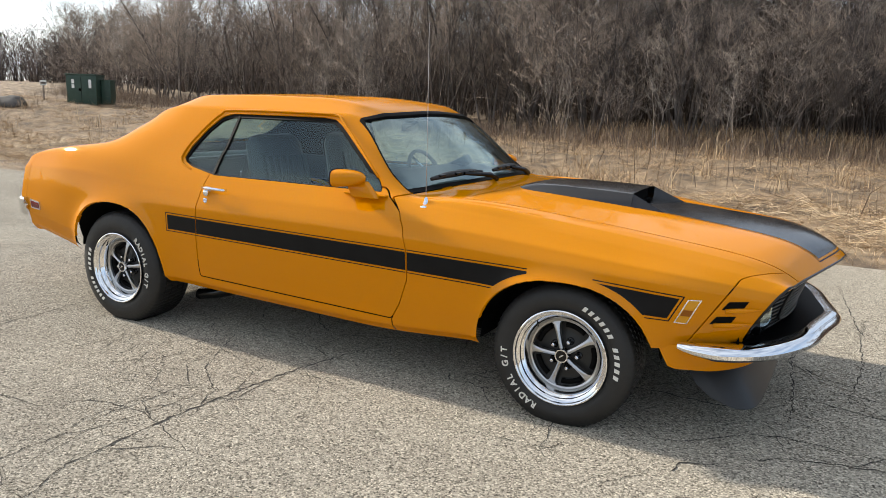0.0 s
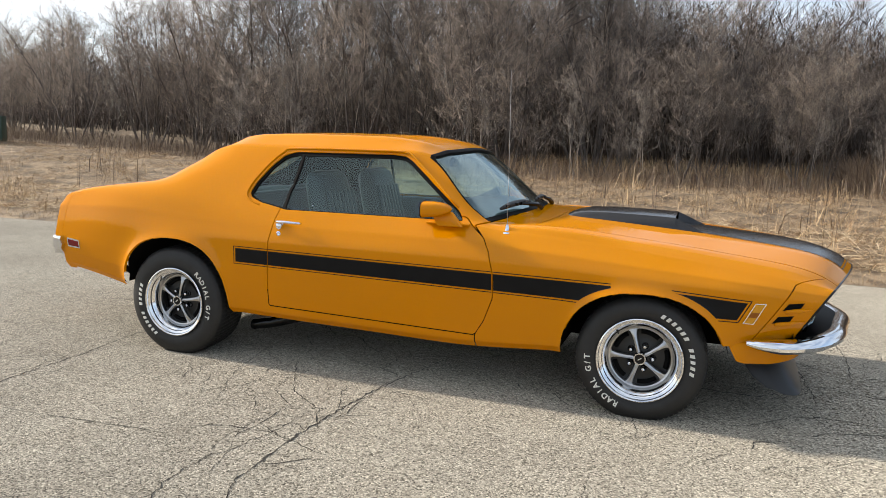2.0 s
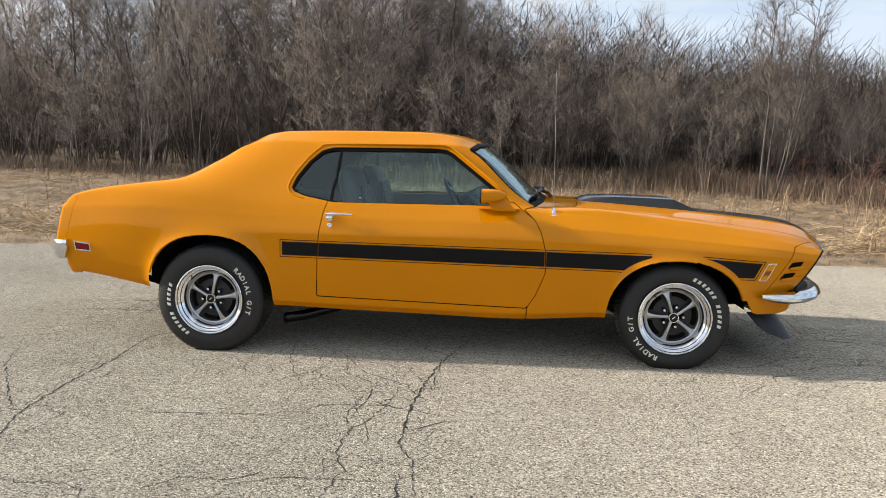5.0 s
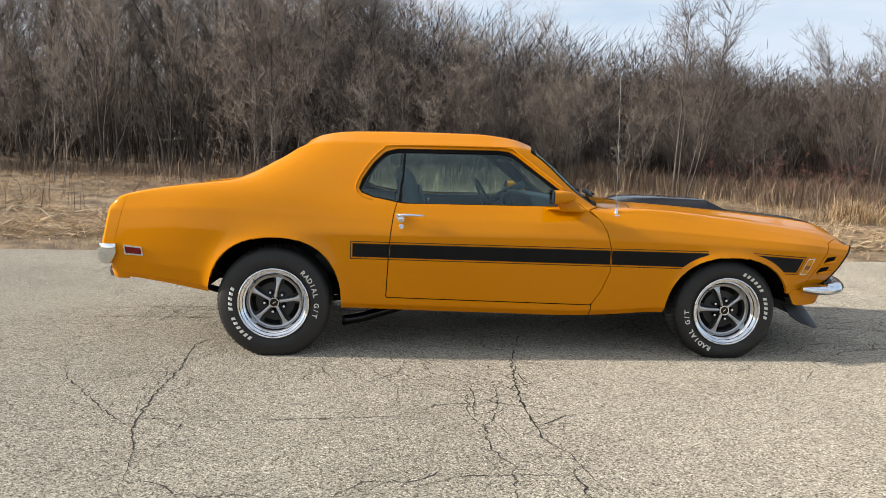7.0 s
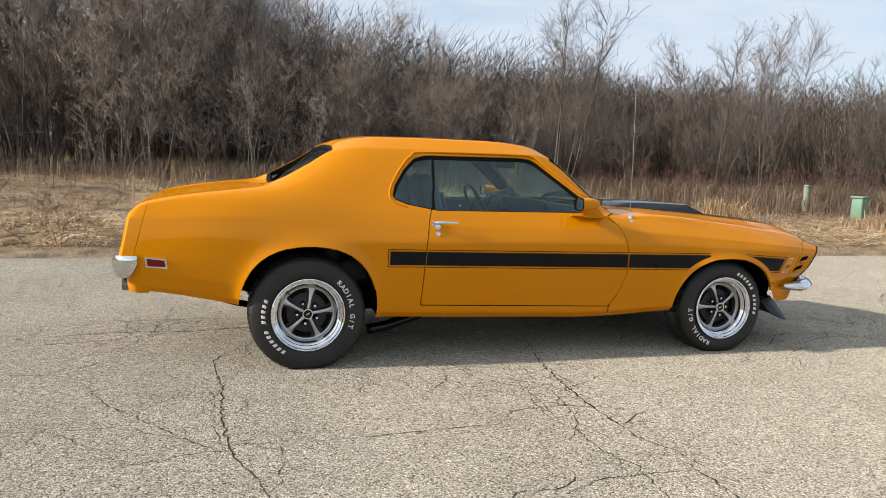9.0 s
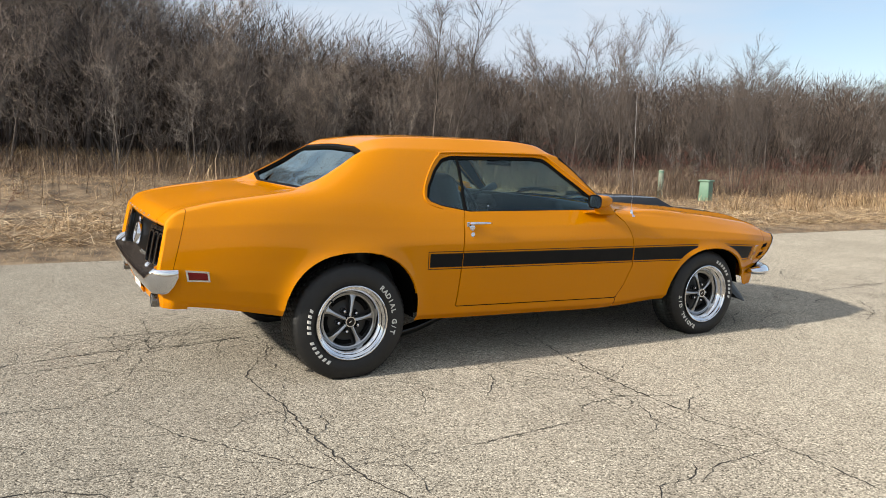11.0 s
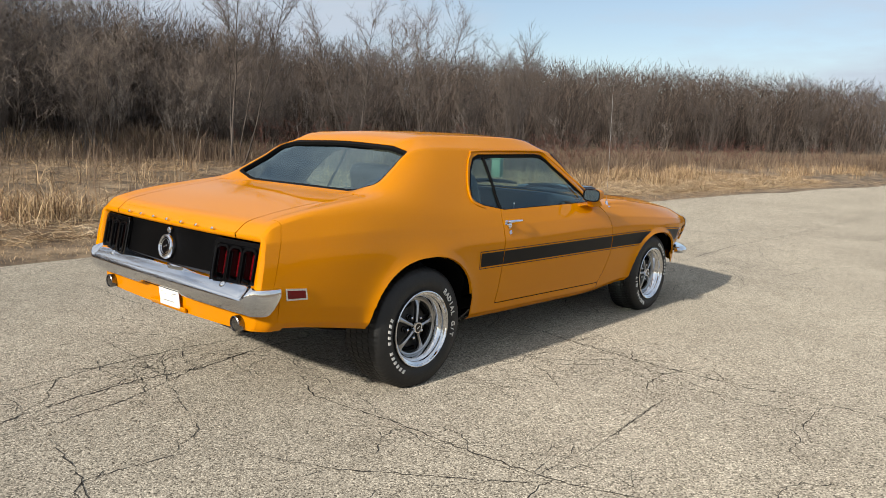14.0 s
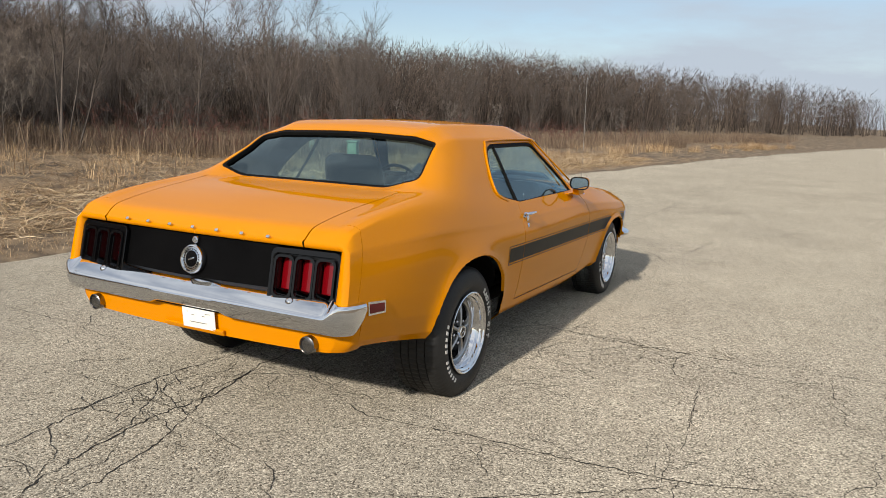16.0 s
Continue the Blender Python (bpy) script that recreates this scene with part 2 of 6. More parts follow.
# ---- the car's form: lines from the sill to the middle, each a half width and a height along the car ----
AXLE, HUB_R, HUB_F = 1.3715, 0.318, 0.299
LINES = [
    # bottom edge, turned in
    (glide([(-2.34, .752), (-1.75, .798), (-1, .795), (1, .795), (1.75, .79), (2.0, .72), (2.2, .66)]),
     glide([(-2.34, .464), (-2.2, .453), (-1.75, .376), (-1, .29), (0, .262), (.4, .253), (1, .285), (1.75, .32), (2.0, .36), (2.2, .40)])),
    # sill
    (glide([(-2.34, .775), (-1.75, .825), (-1, .835), (1, .835), (1.75, .825), (2.0, .775), (2.2, .70)]),
     glide([(-2.34, .49), (-2.2, .48), (-1.75, .41), (-1, .325), (0, .298), (.4, .29), (1, .32), (1.75, .36), (2.0, .41), (2.2, .45)])),
    (glide([(-2.34, .79), (-1.75, .85), (-1, .862), (1, .862), (1.75, .85), (2.0, .805), (2.2, .75)]),
     glide([(-2.34, .57), (-1.75, .50), (-1, .43), (1, .43), (1.75, .47), (2.2, .52)])),
    (glide([(-2.34, .795), (-1.75, .862), (-1, .88), (1, .882), (1.75, .868), (2.0, .825), (2.2, .775)]),
     glide([(-2.34, .66), (-1.75, .60), (-1, .56), (1, .56), (1.75, .57), (2.2, .58)])),
    # crease along the flank
    (glide([(-2.34, .79), (-1.75, .868), (-1, .886), (-.3, .892), (1, .892), (1.75, .872), (2.0, .828), (2.2, .775)]),
     glide([(-2.34, .75), (-1.75, .72), (-1, .715), (0, .718), (1, .705), (1.75, .67), (2.2, .64)])),
    (glide([(-2.34, .778), (-1.75, .85), (-1, .862), (-.3, .862), (.6, .868), (1, .872), (1.75, .85), (2.0, .805), (2.2, .76)]),
     glide([(-2.34, .85), (-1.75, .87), (-1, .83), (-.3, .825), (.4, .82), (.7, .805), (1, .785), (1.75, .725), (2.0, .70), (2.2, .675)])),
    # shoulder
    (glide([(-2.34, .755), (-1.75, .80), (-1.45, .82), (-1.1, .826), (-.3, .815), (.5, .812), (.8, .815), (1.4, .80), (2.0, .75), (2.2, .715)]),
     glide([(-2.34, .875), (-2.30, .915), (-2.2, .943), (-1.75, .99), (-1.45, .975), (-1.1, .93), (-.6, .912), (0, .912), (.45, .905), (.65, .880), (.8, .870), (1.4, .818), (1.75, .773), (2.0, .738), (2.2, .70)])),
    (glide([(-2.34, .73), (-1.75, .755), (-1.5, .76), (-1.3, .765), (-1, .772), (-.6, .79), (.1, .79), (.45, .785), (.60, .775), (1.4, .75), (2.0, .69), (2.2, .66)]),
     glide([(-2.34, .885), (-2.30, .925), (-2.2, .953), (-1.75, 1.014), (-1.6, 1.028), (-1.5, 1.040), (-1.3, 1.045), (-1, 1.0), (-.6, .96), (.1, .955), (.45, .925), (.60, .902), (.8, .905), (1.4, .852), (1.75, .806), (2.0, .765), (2.1, .735), (2.2, .695)])),
    (glide([(-2.34, .70), (-1.75, .71), (-1.5, .705), (-1.3, .69), (-1.1, .69), (-.6, .69), (.1, .685), (.46, .755), (.60, .75), (1.4, .71), (2.0, .65), (2.2, .62)]),
     glide([(-2.34, .885), (-2.30, .925), (-2.2, .953), (-1.75, 1.018), (-1.6, 1.036), (-1.5, 1.062), (-1.3, 1.138), (-1.1, 1.150), (-.6, 1.13), (.08, 1.13), (.46, .952), (.60, .905), (.8, .900), (1.4, .86), (1.75, .815), (2.0, .774), (2.1, .745), (2.2, .702)])),
    # rail over the side windows, and the pillars
    (glide([(-2.34, .66), (-1.75, .655), (-1.5, .645), (-1.24, .585), (-1.05, .60), (-.6, .61), (.05, .605), (.10, .60), (.46, .70), (.60, .73), (1.4, .67), (2.0, .61), (2.2, .58)]),
     glide([(-2.34, .885), (-2.30, .923), (-2.2, .948), (-1.75, 1.014), (-1.62, 1.034), (-1.5, 1.078), (-1.36, 1.163), (-1.24, 1.243), (-1.12, 1.268), (-1.05, 1.272), (-.6, 1.27), (.02, 1.267), (.10, 1.255), (.46, .985), (.55, .912), (.60, .905), (.8, .906), (1.4, .862), (1.75, .82), (2.0, .782), (2.1, .754), (2.2, .708)])),
    (glide([(-2.34, .40), (-1.5, .42), (-1.24, .43), (-1.05, .47), (-.6, .49), (.02, .48), (.10, .44), (.55, .46), (.8, .42), (2.2, .36)]),
     glide([(-2.34, .882), (-2.30, .92), (-2.2, .944), (-1.75, 1.01), (-1.52, 1.028), (-1.38, 1.148), (-1.24, 1.272), (-1.12, 1.320), (-.95, 1.34), (-.6, 1.345), (-.2, 1.343), (-.03, 1.325), (.10, 1.285), (.30, 1.14), (.49, .965), (.55, .928), (.60, .925), (.8, .922), (1.4, .885), (1.75, .85), (2.0, .815), (2.1, .782), (2.2, .722)])),
    (glide([(-2.34, 0), (2.2, 0)]),
     glide([(-2.34, .882), (-2.30, .92), (-2.2, .944), (-1.75, 1.012), (-1.52, 1.030), (-1.38, 1.154), (-1.24, 1.284), (-1.12, 1.332), (-.95, 1.355), (-.6, 1.362), (-.2, 1.36), (-.03, 1.34), (.10, 1.30), (.30, 1.155), (.49, .975), (.55, .935), (.60, .93), (.8, .928), (1.4, .893), (1.75, .86), (2.0, .828), (2.1, .794), (2.2, .730)])),
]
SWEEP = glide([(-2.34, -.03), (-1.75, -.02), (-1.5, -.05), (-1.24, .03), (-.9, .02), (-.3, .03), (.10, .11), (.55, .12), (.9, .04), (1.6, .08), (2.2, .185)])
LEAN_END = glide([(-2.34, .20), (-2.1, .06), (-1.9, 0), (1.5, 0), (2.0, .36), (2.2, .62)])


def arch(x, z):
    """Below zero inside the wheel arches, about the distance in metres outside."""
    out = 9.0
    for cx, cz, a, b, n in ((-1.366, .32, .388, .392, 2.4), (1.373, .28, .392, .358, 2.3)):
        dx, dz = np.abs(x - cx) / a, np.where(z > cz, np.abs(z - cz) / b, 0)
        out = np.minimum(out, ((dx ** n + dz ** n) ** (1 / n) - 1) * .37)
    return out


def eased(at, values, reach):
    """Values smoothed along the car; the ends stay."""
    k = np.exp(-.5 * ((at[:, None] - at[None]) / reach) ** 2) * np.gradient(at)[None]
    soft = (k * values[None]).sum(1) / k.sum(1)
    end = np.clip(np.minimum(at - at[0], at[-1] - at) / (3 * reach), 0, 1)
    return values + (soft - values) * end


def skin(stations, steps=9):
    """The right half of the body as a grid of x, half width, height, and the place across (0 sill, 11 middle)."""
    W, Z = [np.stack([l[k](stations) for l in LINES], 1) for k in (0, 1)]
    for P in (W, Z):
        for c in range(len(LINES)):
            P[:, c] = eased(stations, P[:, c], .05 if c < 8 else .012)
    rows = []
    for s in range(len(LINES) - 1):
        for k in range(steps + (s == len(LINES) - 2)):
            t = k / steps
            out = []
            for P in (W, Z):
                b, c = P[:, s], P[:, s + 1]
                a = P[:, s - 1] if s else 2 * b - c
                d = P[:, s + 2] if s + 2 < len(LINES) else (P[:, s] if P is Z else -P[:, s])
                h = [np.maximum(np.abs(q - p), .004) for p, q in ((a, b), (b, c), (c, d))]
                m1 = (h[1] * (b - a) / h[0] + h[0] * (c - b) / h[1]) / (h[0] + h[1]) * h[1]
                m2 = (h[2] * (c - b) / h[1] + h[1] * (d - c) / h[2]) / (h[1] + h[2]) * h[1]
                out.append(b * (1 + 2 * t) * (1 - t) ** 2 + m1 * t * (1 - t) ** 2 + c * t * t * (3 - 2 * t) + m2 * t * t * (t - 1))
            rows.append((*out, np.full(len(stations), s + t)))
    w, z, v = [np.stack([r[k] for r in rows], 1) for k in range(3)]
    bow = (2 - .85 * np.clip((stations - 1.2) / .9, 0, 1))[:, None]
    x = stations[:, None] + SWEEP(stations)[:, None] * (1 - np.clip(np.sqrt(w * w + .0016) / .8, 0, 1) ** bow) + LEAN_END(stations)[:, None] * (z - .72)
    w = w + .026 * np.exp(-np.clip(arch(x, z), 0, 1) / .035) * (v < 5.2)
    return np.stack([x, w, z, v, np.broadcast_to(stations[:, None], x.shape)], -1)


STATIONS = np.unique(np.concatenate([np.linspace(-2.34, 2.2, 260), np.linspace(-2.34, -2.2, 16), np.linspace(-1.8, -.95, 60), np.linspace(.95, 1.78, 60)]))
GRID = skin(STATIONS)
NU, NV = GRID.shape[:2]
# the quarter flows into the roof pillar without creases
ease = np.clip((GRID[..., 3] - 5.3) / .9, 0, 1) * np.clip((9.0 - GRID[..., 3]) / .5, 0, 1) * np.clip((GRID[..., 4] + 2.15) / .3, 0, 1) * np.clip((-.72 - GRID[..., 4]) / .2, 0, 1)
for _ in range(60):
    mean = GRID.copy()
    mean[1:-1, 1:-1, :3] = (GRID[2:, 1:-1, :3] + GRID[:-2, 1:-1, :3] + GRID[1:-1, 2:, :3] + GRID[1:-1, :-2, :3]) / 4
    GRID[..., :3] += (mean[..., :3] - GRID[..., :3]) * (.6 * ease)[..., None]
SHEET = GRID.reshape(-1, 5)
QUADS = [(i * NV + j, (i + 1) * NV + j, (i + 1) * NV + j + 1, i * NV + j + 1) for i in range(NU - 1) for j in range(NV - 1)]
_n = np.cross(np.gradient(GRID[..., :3], axis=0), np.gradient(GRID[..., :3], axis=1))
NORMALS = (-_n / np.maximum(np.linalg.norm(_n, axis=-1, keepdims=True), 1e-9)).reshape(-1, 3)
FULL = np.concatenate([SHEET, NORMALS], 1)    # x, w, z, v, X, normal


def panel(keep, sides=(-1, 1), lift=0.0, flange=0.014, quads=None, floor=0.0):
    """A bmesh of the body's skin where all functions of keep (of x, w, z, v, X) are above zero."""
    verts, faces = FULL, QUADS if quads is None else quads
    for f in keep:
        verts, faces = clip(verts, faces, f(*verts[:, :5].T))
    bm = bmesh.new()
    n = verts[:, 5:8] / np.maximum(np.linalg.norm(verts[:, 5:8], axis=1, keepdims=True), 1e-9)
    p = verts[:, :3] + n * lift
    for side in sides:
        vs = [bm.verts.new((x, side * w, z)) for x, w, z in p]
        for f in faces:
            try:
                bm.faces.new([vs[i] for i in (f if side < 0 else f[::-1])])
            except ValueError:
                pass
    if len(sides) == 2:
        mid = [v for v in bm.verts if abs(v.co.y) < 1e-4]
        bmesh.ops.remove_doubles(bm, verts=mid, dist=1e-4)
    bmesh.ops.dissolve_degenerate(bm, dist=1e-5, edges=bm.edges[:])
    bm.normal_update()
    for f in bm.faces:
        f.smooth = True
    if flange:
        rim = [e for e in bm.edges if e.is_boundary and max(v.co.z for v in e.verts) > floor]
        for e in rim:
            e.smooth = False
        way = {v: v.normal.copy() for e in rim for v in e.verts}
        made = bmesh.ops.extrude_edge_only(bm, edges=rim)["geom"]
        for v in [g for g in made if isinstance(g, bmesh.types.BMVert)]:
            for e in v.link_edges:
                o = e.other_vert(v)
                if o in way:
                    v.co -= way[o] * flange
                    break
    return bm


WINDOW = inside([(-.885, 1.0), (-.865, 1.06), (-.80, 1.155), (-.73, 1.222), (-.66, 1.242), (-.05, 1.246), (.03, 1.238), (.075, 1.215), (.40, .965), (.43, .917), (-.62, .917), (-.80, .950), (-.865, .975)])
DOOR = inside([(-.712, .362), (-.700, .60), (-.690, .74), (-.672, .86), (-.650, .935), (.44, .935), (.475, .905), (.56, .84), (.595, .775), (.622, .67), (.625, .54), (.575, .41), (.525, .33)])
FENDER = inside([(.53, .20), (.53, .33), (.58, .41), (.63, .54), (.627, .67), (.60, .775), (.565, .84), (.505, .90), (.62, .925), (.85, 1.1), (2.6, 1.1), (2.6, .2)])
HOOD_W = glide([(.8, .672), (1.4, .655), (1.9, .63), (2.4, .60)])
DECK_W = glide([(-2.4, .56), (-1.9, .585), (-1.5, .61)])
GAP = .0058
is_door = lambda x, w, z, v, X: np.where(v < 8, DOOR(x, z), -1)
not_window = lambda x, w, z, v, X: np.where((v > 5.5) & (v < 9.6), -WINDOW(x, z), 1)
is_arch = lambda x, w, z, v, X: np.where(v < 6, arch(x, z), 1)
hood_in = lambda x, w, z, v, X: np.where(z < 1.2, np.minimum(HOOD_W(x) - w, x - (.845 - .06 * (w / .67) ** 4)), -1)
lid_in = lambda x, w, z, v, X: np.minimum(np.minimum(DECK_W(x) - w, -1.60 - .05 * (w / .6) ** 3 - x), 1)
shield = lambda x, w, z, v, X: np.minimum(np.minimum(X - .125, .535 - X), (9.0 - v) * .0 + (v - np.interp(X, [.125, .30, .535], [8.88, 8.62, 8.35])) * .3)
round_min = lambda a, b, r: np.where((a < r) & (b < r), r - np.hypot(np.maximum(r - a, 0), np.maximum(r - b, 0)), np.minimum(a, b))
backlight = lambda x, w, z, v, X: round_min(round_min(X + 1.512, (v - 9.08) * .35, .045), -1.224 - X, .05)
is_fender = lambda x, w, z, v, X: np.where(v < 10.5, FENDER(x, z), np.where(x > .8, .1, -.1))
EXT = lambda x, w, z: x - (1.885 + .155 * (z - .465) / .25) - .9 * np.clip(.765 - w, 0, 1)


def convex(polygon, inset=0.0):
    """The sides of a convex outline in x and z, each as a function that is above zero inside."""
    p = np.array(polygon, float)
    c, out = p.mean(0), []
    for a, b in zip(p, np.roll(p, -1, 0)):
        n = np.array([-(b - a)[1], (b - a)[0]]) / np.linalg.norm(b - a)
        n = n if (c - a) @ n > 0 else -n
        out.append(lambda x, w, z, v, X, n=n, a=a: (x - a[0]) * n[0] + (z - a[1]) * n[1] - inset)
    return out


def tube(points, r, sides=8, closed=False, caps=True, bm=None):
    """A round bar through points; r is a number or one for each point."""
    bm = bm or bmesh.new()
    p = [Vector(q) for q in points]
    rings, side = [], None
    for i, q in enumerate(p):
        a = p[i - 1] if i or closed else p[0]
        b = p[(i + 1) % len(p)] if i + 1 < len(p) or closed else p[-1]
        d = (b - a).normalized()
        if side is None:
            side = d.orthogonal().normalized()
        side = (side - d * side.dot(d)).normalized()
        up = d.cross(side)
        k = r[i] if isinstance(r, (list, tuple)) else r
        rings.append([bm.verts.new(q + (side * math.cos(t) + up * math.sin(t)) * k) for t in [2 * math.pi * j / sides for j in range(sides)]])
    n = len(rings)
    for i in range(n if closed else n - 1):
        for j in range(sides):
            bm.faces.new((rings[i][j], rings[(i + 1) % n][j], rings[(i + 1) % n][(j + 1) % sides], rings[i][(j + 1) % sides])).smooth = True
    if caps and not closed:
        bm.faces.new(rings[0])
        bm.faces.new(rings[-1][::-1])
    bmesh.ops.recalc_face_normals(bm, faces=bm.faces)
    return bm


def lathe(profile, segments=48, sharp=40):
    """A body turned round the y axis from (radius, y) pairs; y runs out of the wheel's face."""
    bm = bmesh.new()
    rings = []
    for r, y in profile:
        if r < 1e-5:
            rings.append([bm.verts.new((0, y, 0))])
        else:
            rings.append([bm.verts.new((r * math.cos(t), y, r * math.sin(t))) for t in [2 * math.pi * j / segments for j in range(segments)]])
    for a, b in zip(rings, rings[1:]):
        for j in range(segments):
            k = (j + 1) % segments
            f = [a[j % len(a)], a[k % len(a)], b[k % len(b)], b[j % len(b)]]
            f = [v for i, v in enumerate(f) if v not in f[:i]]
            if len(f) > 2:
                bm.faces.new(f).smooth = True
    bmesh.ops.recalc_face_normals(bm, faces=bm.faces)
    soften(bm, sharp)
    return bm


def soften(bm, sharp=40):
    for f in bm.faces:
        f.smooth = True
    for e in bm.edges:
        if e.is_manifold and e.calc_face_angle(0) > radians(sharp):
            e.smooth = False


def box(size, at=(0, 0, 0), bevel=0.01, turn=(0, 0, 0), shape=None, bm=None):
    """A block with rounded edges; shape may move its corners before they are rounded."""
    b = bmesh.new()
    bmesh.ops.create_cube(b, size=1)
    for v in b.verts:
        v.co = Vector((v.co.x * size[0], v.co.y * size[1], v.co.z * size[2]))
        if shape:
            v.co = Vector(shape(*v.co))
    if bevel:
        bmesh.ops.bevel(b, geom=b.edges[:], offset=bevel, segments=3, profile=.5, affect="EDGES")
    bmesh.ops.transform(b, matrix=pose(*at, *turn), verts=b.verts)
    soften(b, 30)
    if bm:
        me = bpy.data.meshes.new("join")
        b.to_mesh(me)
        bm.from_mesh(me)
        bpy.data.meshes.remove(me)
        b.free()
        return bm
    return b


def band(rows, closed=False):
    """A skin through rows of points, all of one length."""
    bm = bmesh.new()
    vs = [[bm.verts.new(p) for p in row] for row in rows]
    n = len(vs)
    for i in range(n if closed else n - 1):
        for j in range(len(vs[0]) - 1):
            bm.faces.new((vs[i][j], vs[(i + 1) % n][j], vs[(i + 1) % n][j + 1], vs[i][j + 1])).smooth = True
    bmesh.ops.recalc_face_normals(bm, faces=bm.faces)
    return bm


def spline(points, n=8):
    """Points along a smooth line through the given ones."""
    p = np.array(points, float)
    p = np.concatenate([[2 * p[0] - p[1]], p, [2 * p[-1] - p[-2]]])
    out = []
    for i in range(1, len(p) - 2):
        for k in range(n):
            t = k / n
            out.append(.5 * (2 * p[i] + (p[i + 1] - p[i - 1]) * t + (2 * p[i - 1] - 5 * p[i] + 4 * p[i + 1] - p[i + 2]) * t * t + (3 * p[i] - p[i - 1] - 3 * p[i + 1] + p[i + 2]) * t ** 3))
    out.append(p[-2])
    return np.array(out)


def thicken(bm, depth):
    """Gives a skin a thickness, inwards."""
    bmesh.ops.solidify(bm, geom=bm.faces[:], thickness=depth)
    soften(bm, 50)
    return bm


SIDE = SHEET[SHEET[:, 3] < 7.5]
TOP = SHEET[SHEET[:, 3] > 6]


def flank(x, z):
    """The half width of the body at x and height z."""
    d = (SIDE[:, 0] - x) ** 2 + (SIDE[:, 2] - z) ** 2
    i = np.argsort(d)[:6]
    k = 1 / (d[i] + 1e-6)
    return float((SIDE[i, 1] * k).sum() / k.sum())


def top(x, w):
    """The height of the body's top at x and half width w."""
    d = (TOP[:, 0] - x) ** 2 + (TOP[:, 1] - w) ** 2
    i = np.argsort(d)[:6]
    k = 1 / (d[i] + 1e-6)
    return float((TOP[i, 2] * k).sum() / k.sum())


# ---- the car ----
car = tagged(empty("car"), "orange classic two-door coupe with black side stripes parked on cracked asphalt", "car")
no = lambda f, gap=0.0: (lambda *a: -f(*a) - gap)
off = lambda f, gap: (lambda *a: f(*a) - gap)
is_ext = lambda x, w, z, v, X: np.where(x > 1.5, EXT(x, w, z), -1)
quarter_seam = lambda x, w, z, v, X: np.where(v < 8.9, -2.222 - .245 * (.95 - z) - x, -1)
low = lambda x, w, z, v, X: np.where(x > 1.5, z - .415, np.where(x < -2.0, z - .40, 1))
side_glass = lambda x, w, z, v, X: np.where((v > 5.5) & (v < 9.6), WINDOW(x, z), -1)

corner = lambda x, w, z, v, X: np.maximum(x + 2.262, z - .60)
part("body_shell", panel([is_arch, corner, no(quarter_seam, .0025),  not_window, no(is_door, GAP), no(is_fender, GAP), no(lid_in, GAP), no(shield), no(backlight)], floor=.47), PAINT, car)
COARSE = [(i * NV + j, min(i + 3, NU - 1) * NV + j, min(i + 3, NU - 1) * NV + min(j + 3, NV - 1), i * NV + min(j + 3, NV - 1)) for i in range(0, NU - 1, 3) for j in range(0, NV - 1, 3)]
inner = panel([off(is_arch, .035), corner, lambda *a: -side_glass(*a) - .004, no(shield), no(backlight), low], lift=-.016, flange=0, quads=COARSE)
part("inner_shell", inner, MATT, car)
STRIPE = [(-.925, .698), (-.926, .593), (1.3, .558), (1.3, .672)]
STRIPE_FRONT = [(1.45, .670), (1.857, .641), (1.803, .533), (1.45, .545)]
FLAP = [(1.868, .632), (1.918, .634), (1.868, .531), (1.820, .533)]
clear_arch = lambda x, w, z, v, X: arch(x, z) - .030
SIDES = [q for q in QUADS if FULL[q[0], 3] < 5.5 and FULL[q[0], 2] > .46 and FULL[q[0], 2] < .75]


def stripe_set(outline, host, within, side, edges):
    """The black fill of a stripe and the thin lines along some of its edges."""
    part("stripe", panel([*within, *convex(outline, .0125), clear_arch], (side,), lift=.0012, flange=0, quads=SIDES), STRIPE_BLACK, host, "satin black side stripe")
    around = convex(outline)
    for k in edges:
        thin = lambda *a, f=around[k]: .0045 - f(*a)
        part("pinstripe", panel([*within, *around, thin, clear_arch], (side,), lift=.0012, flange=0, quads=SIDES), STRIPE_BLACK, host)


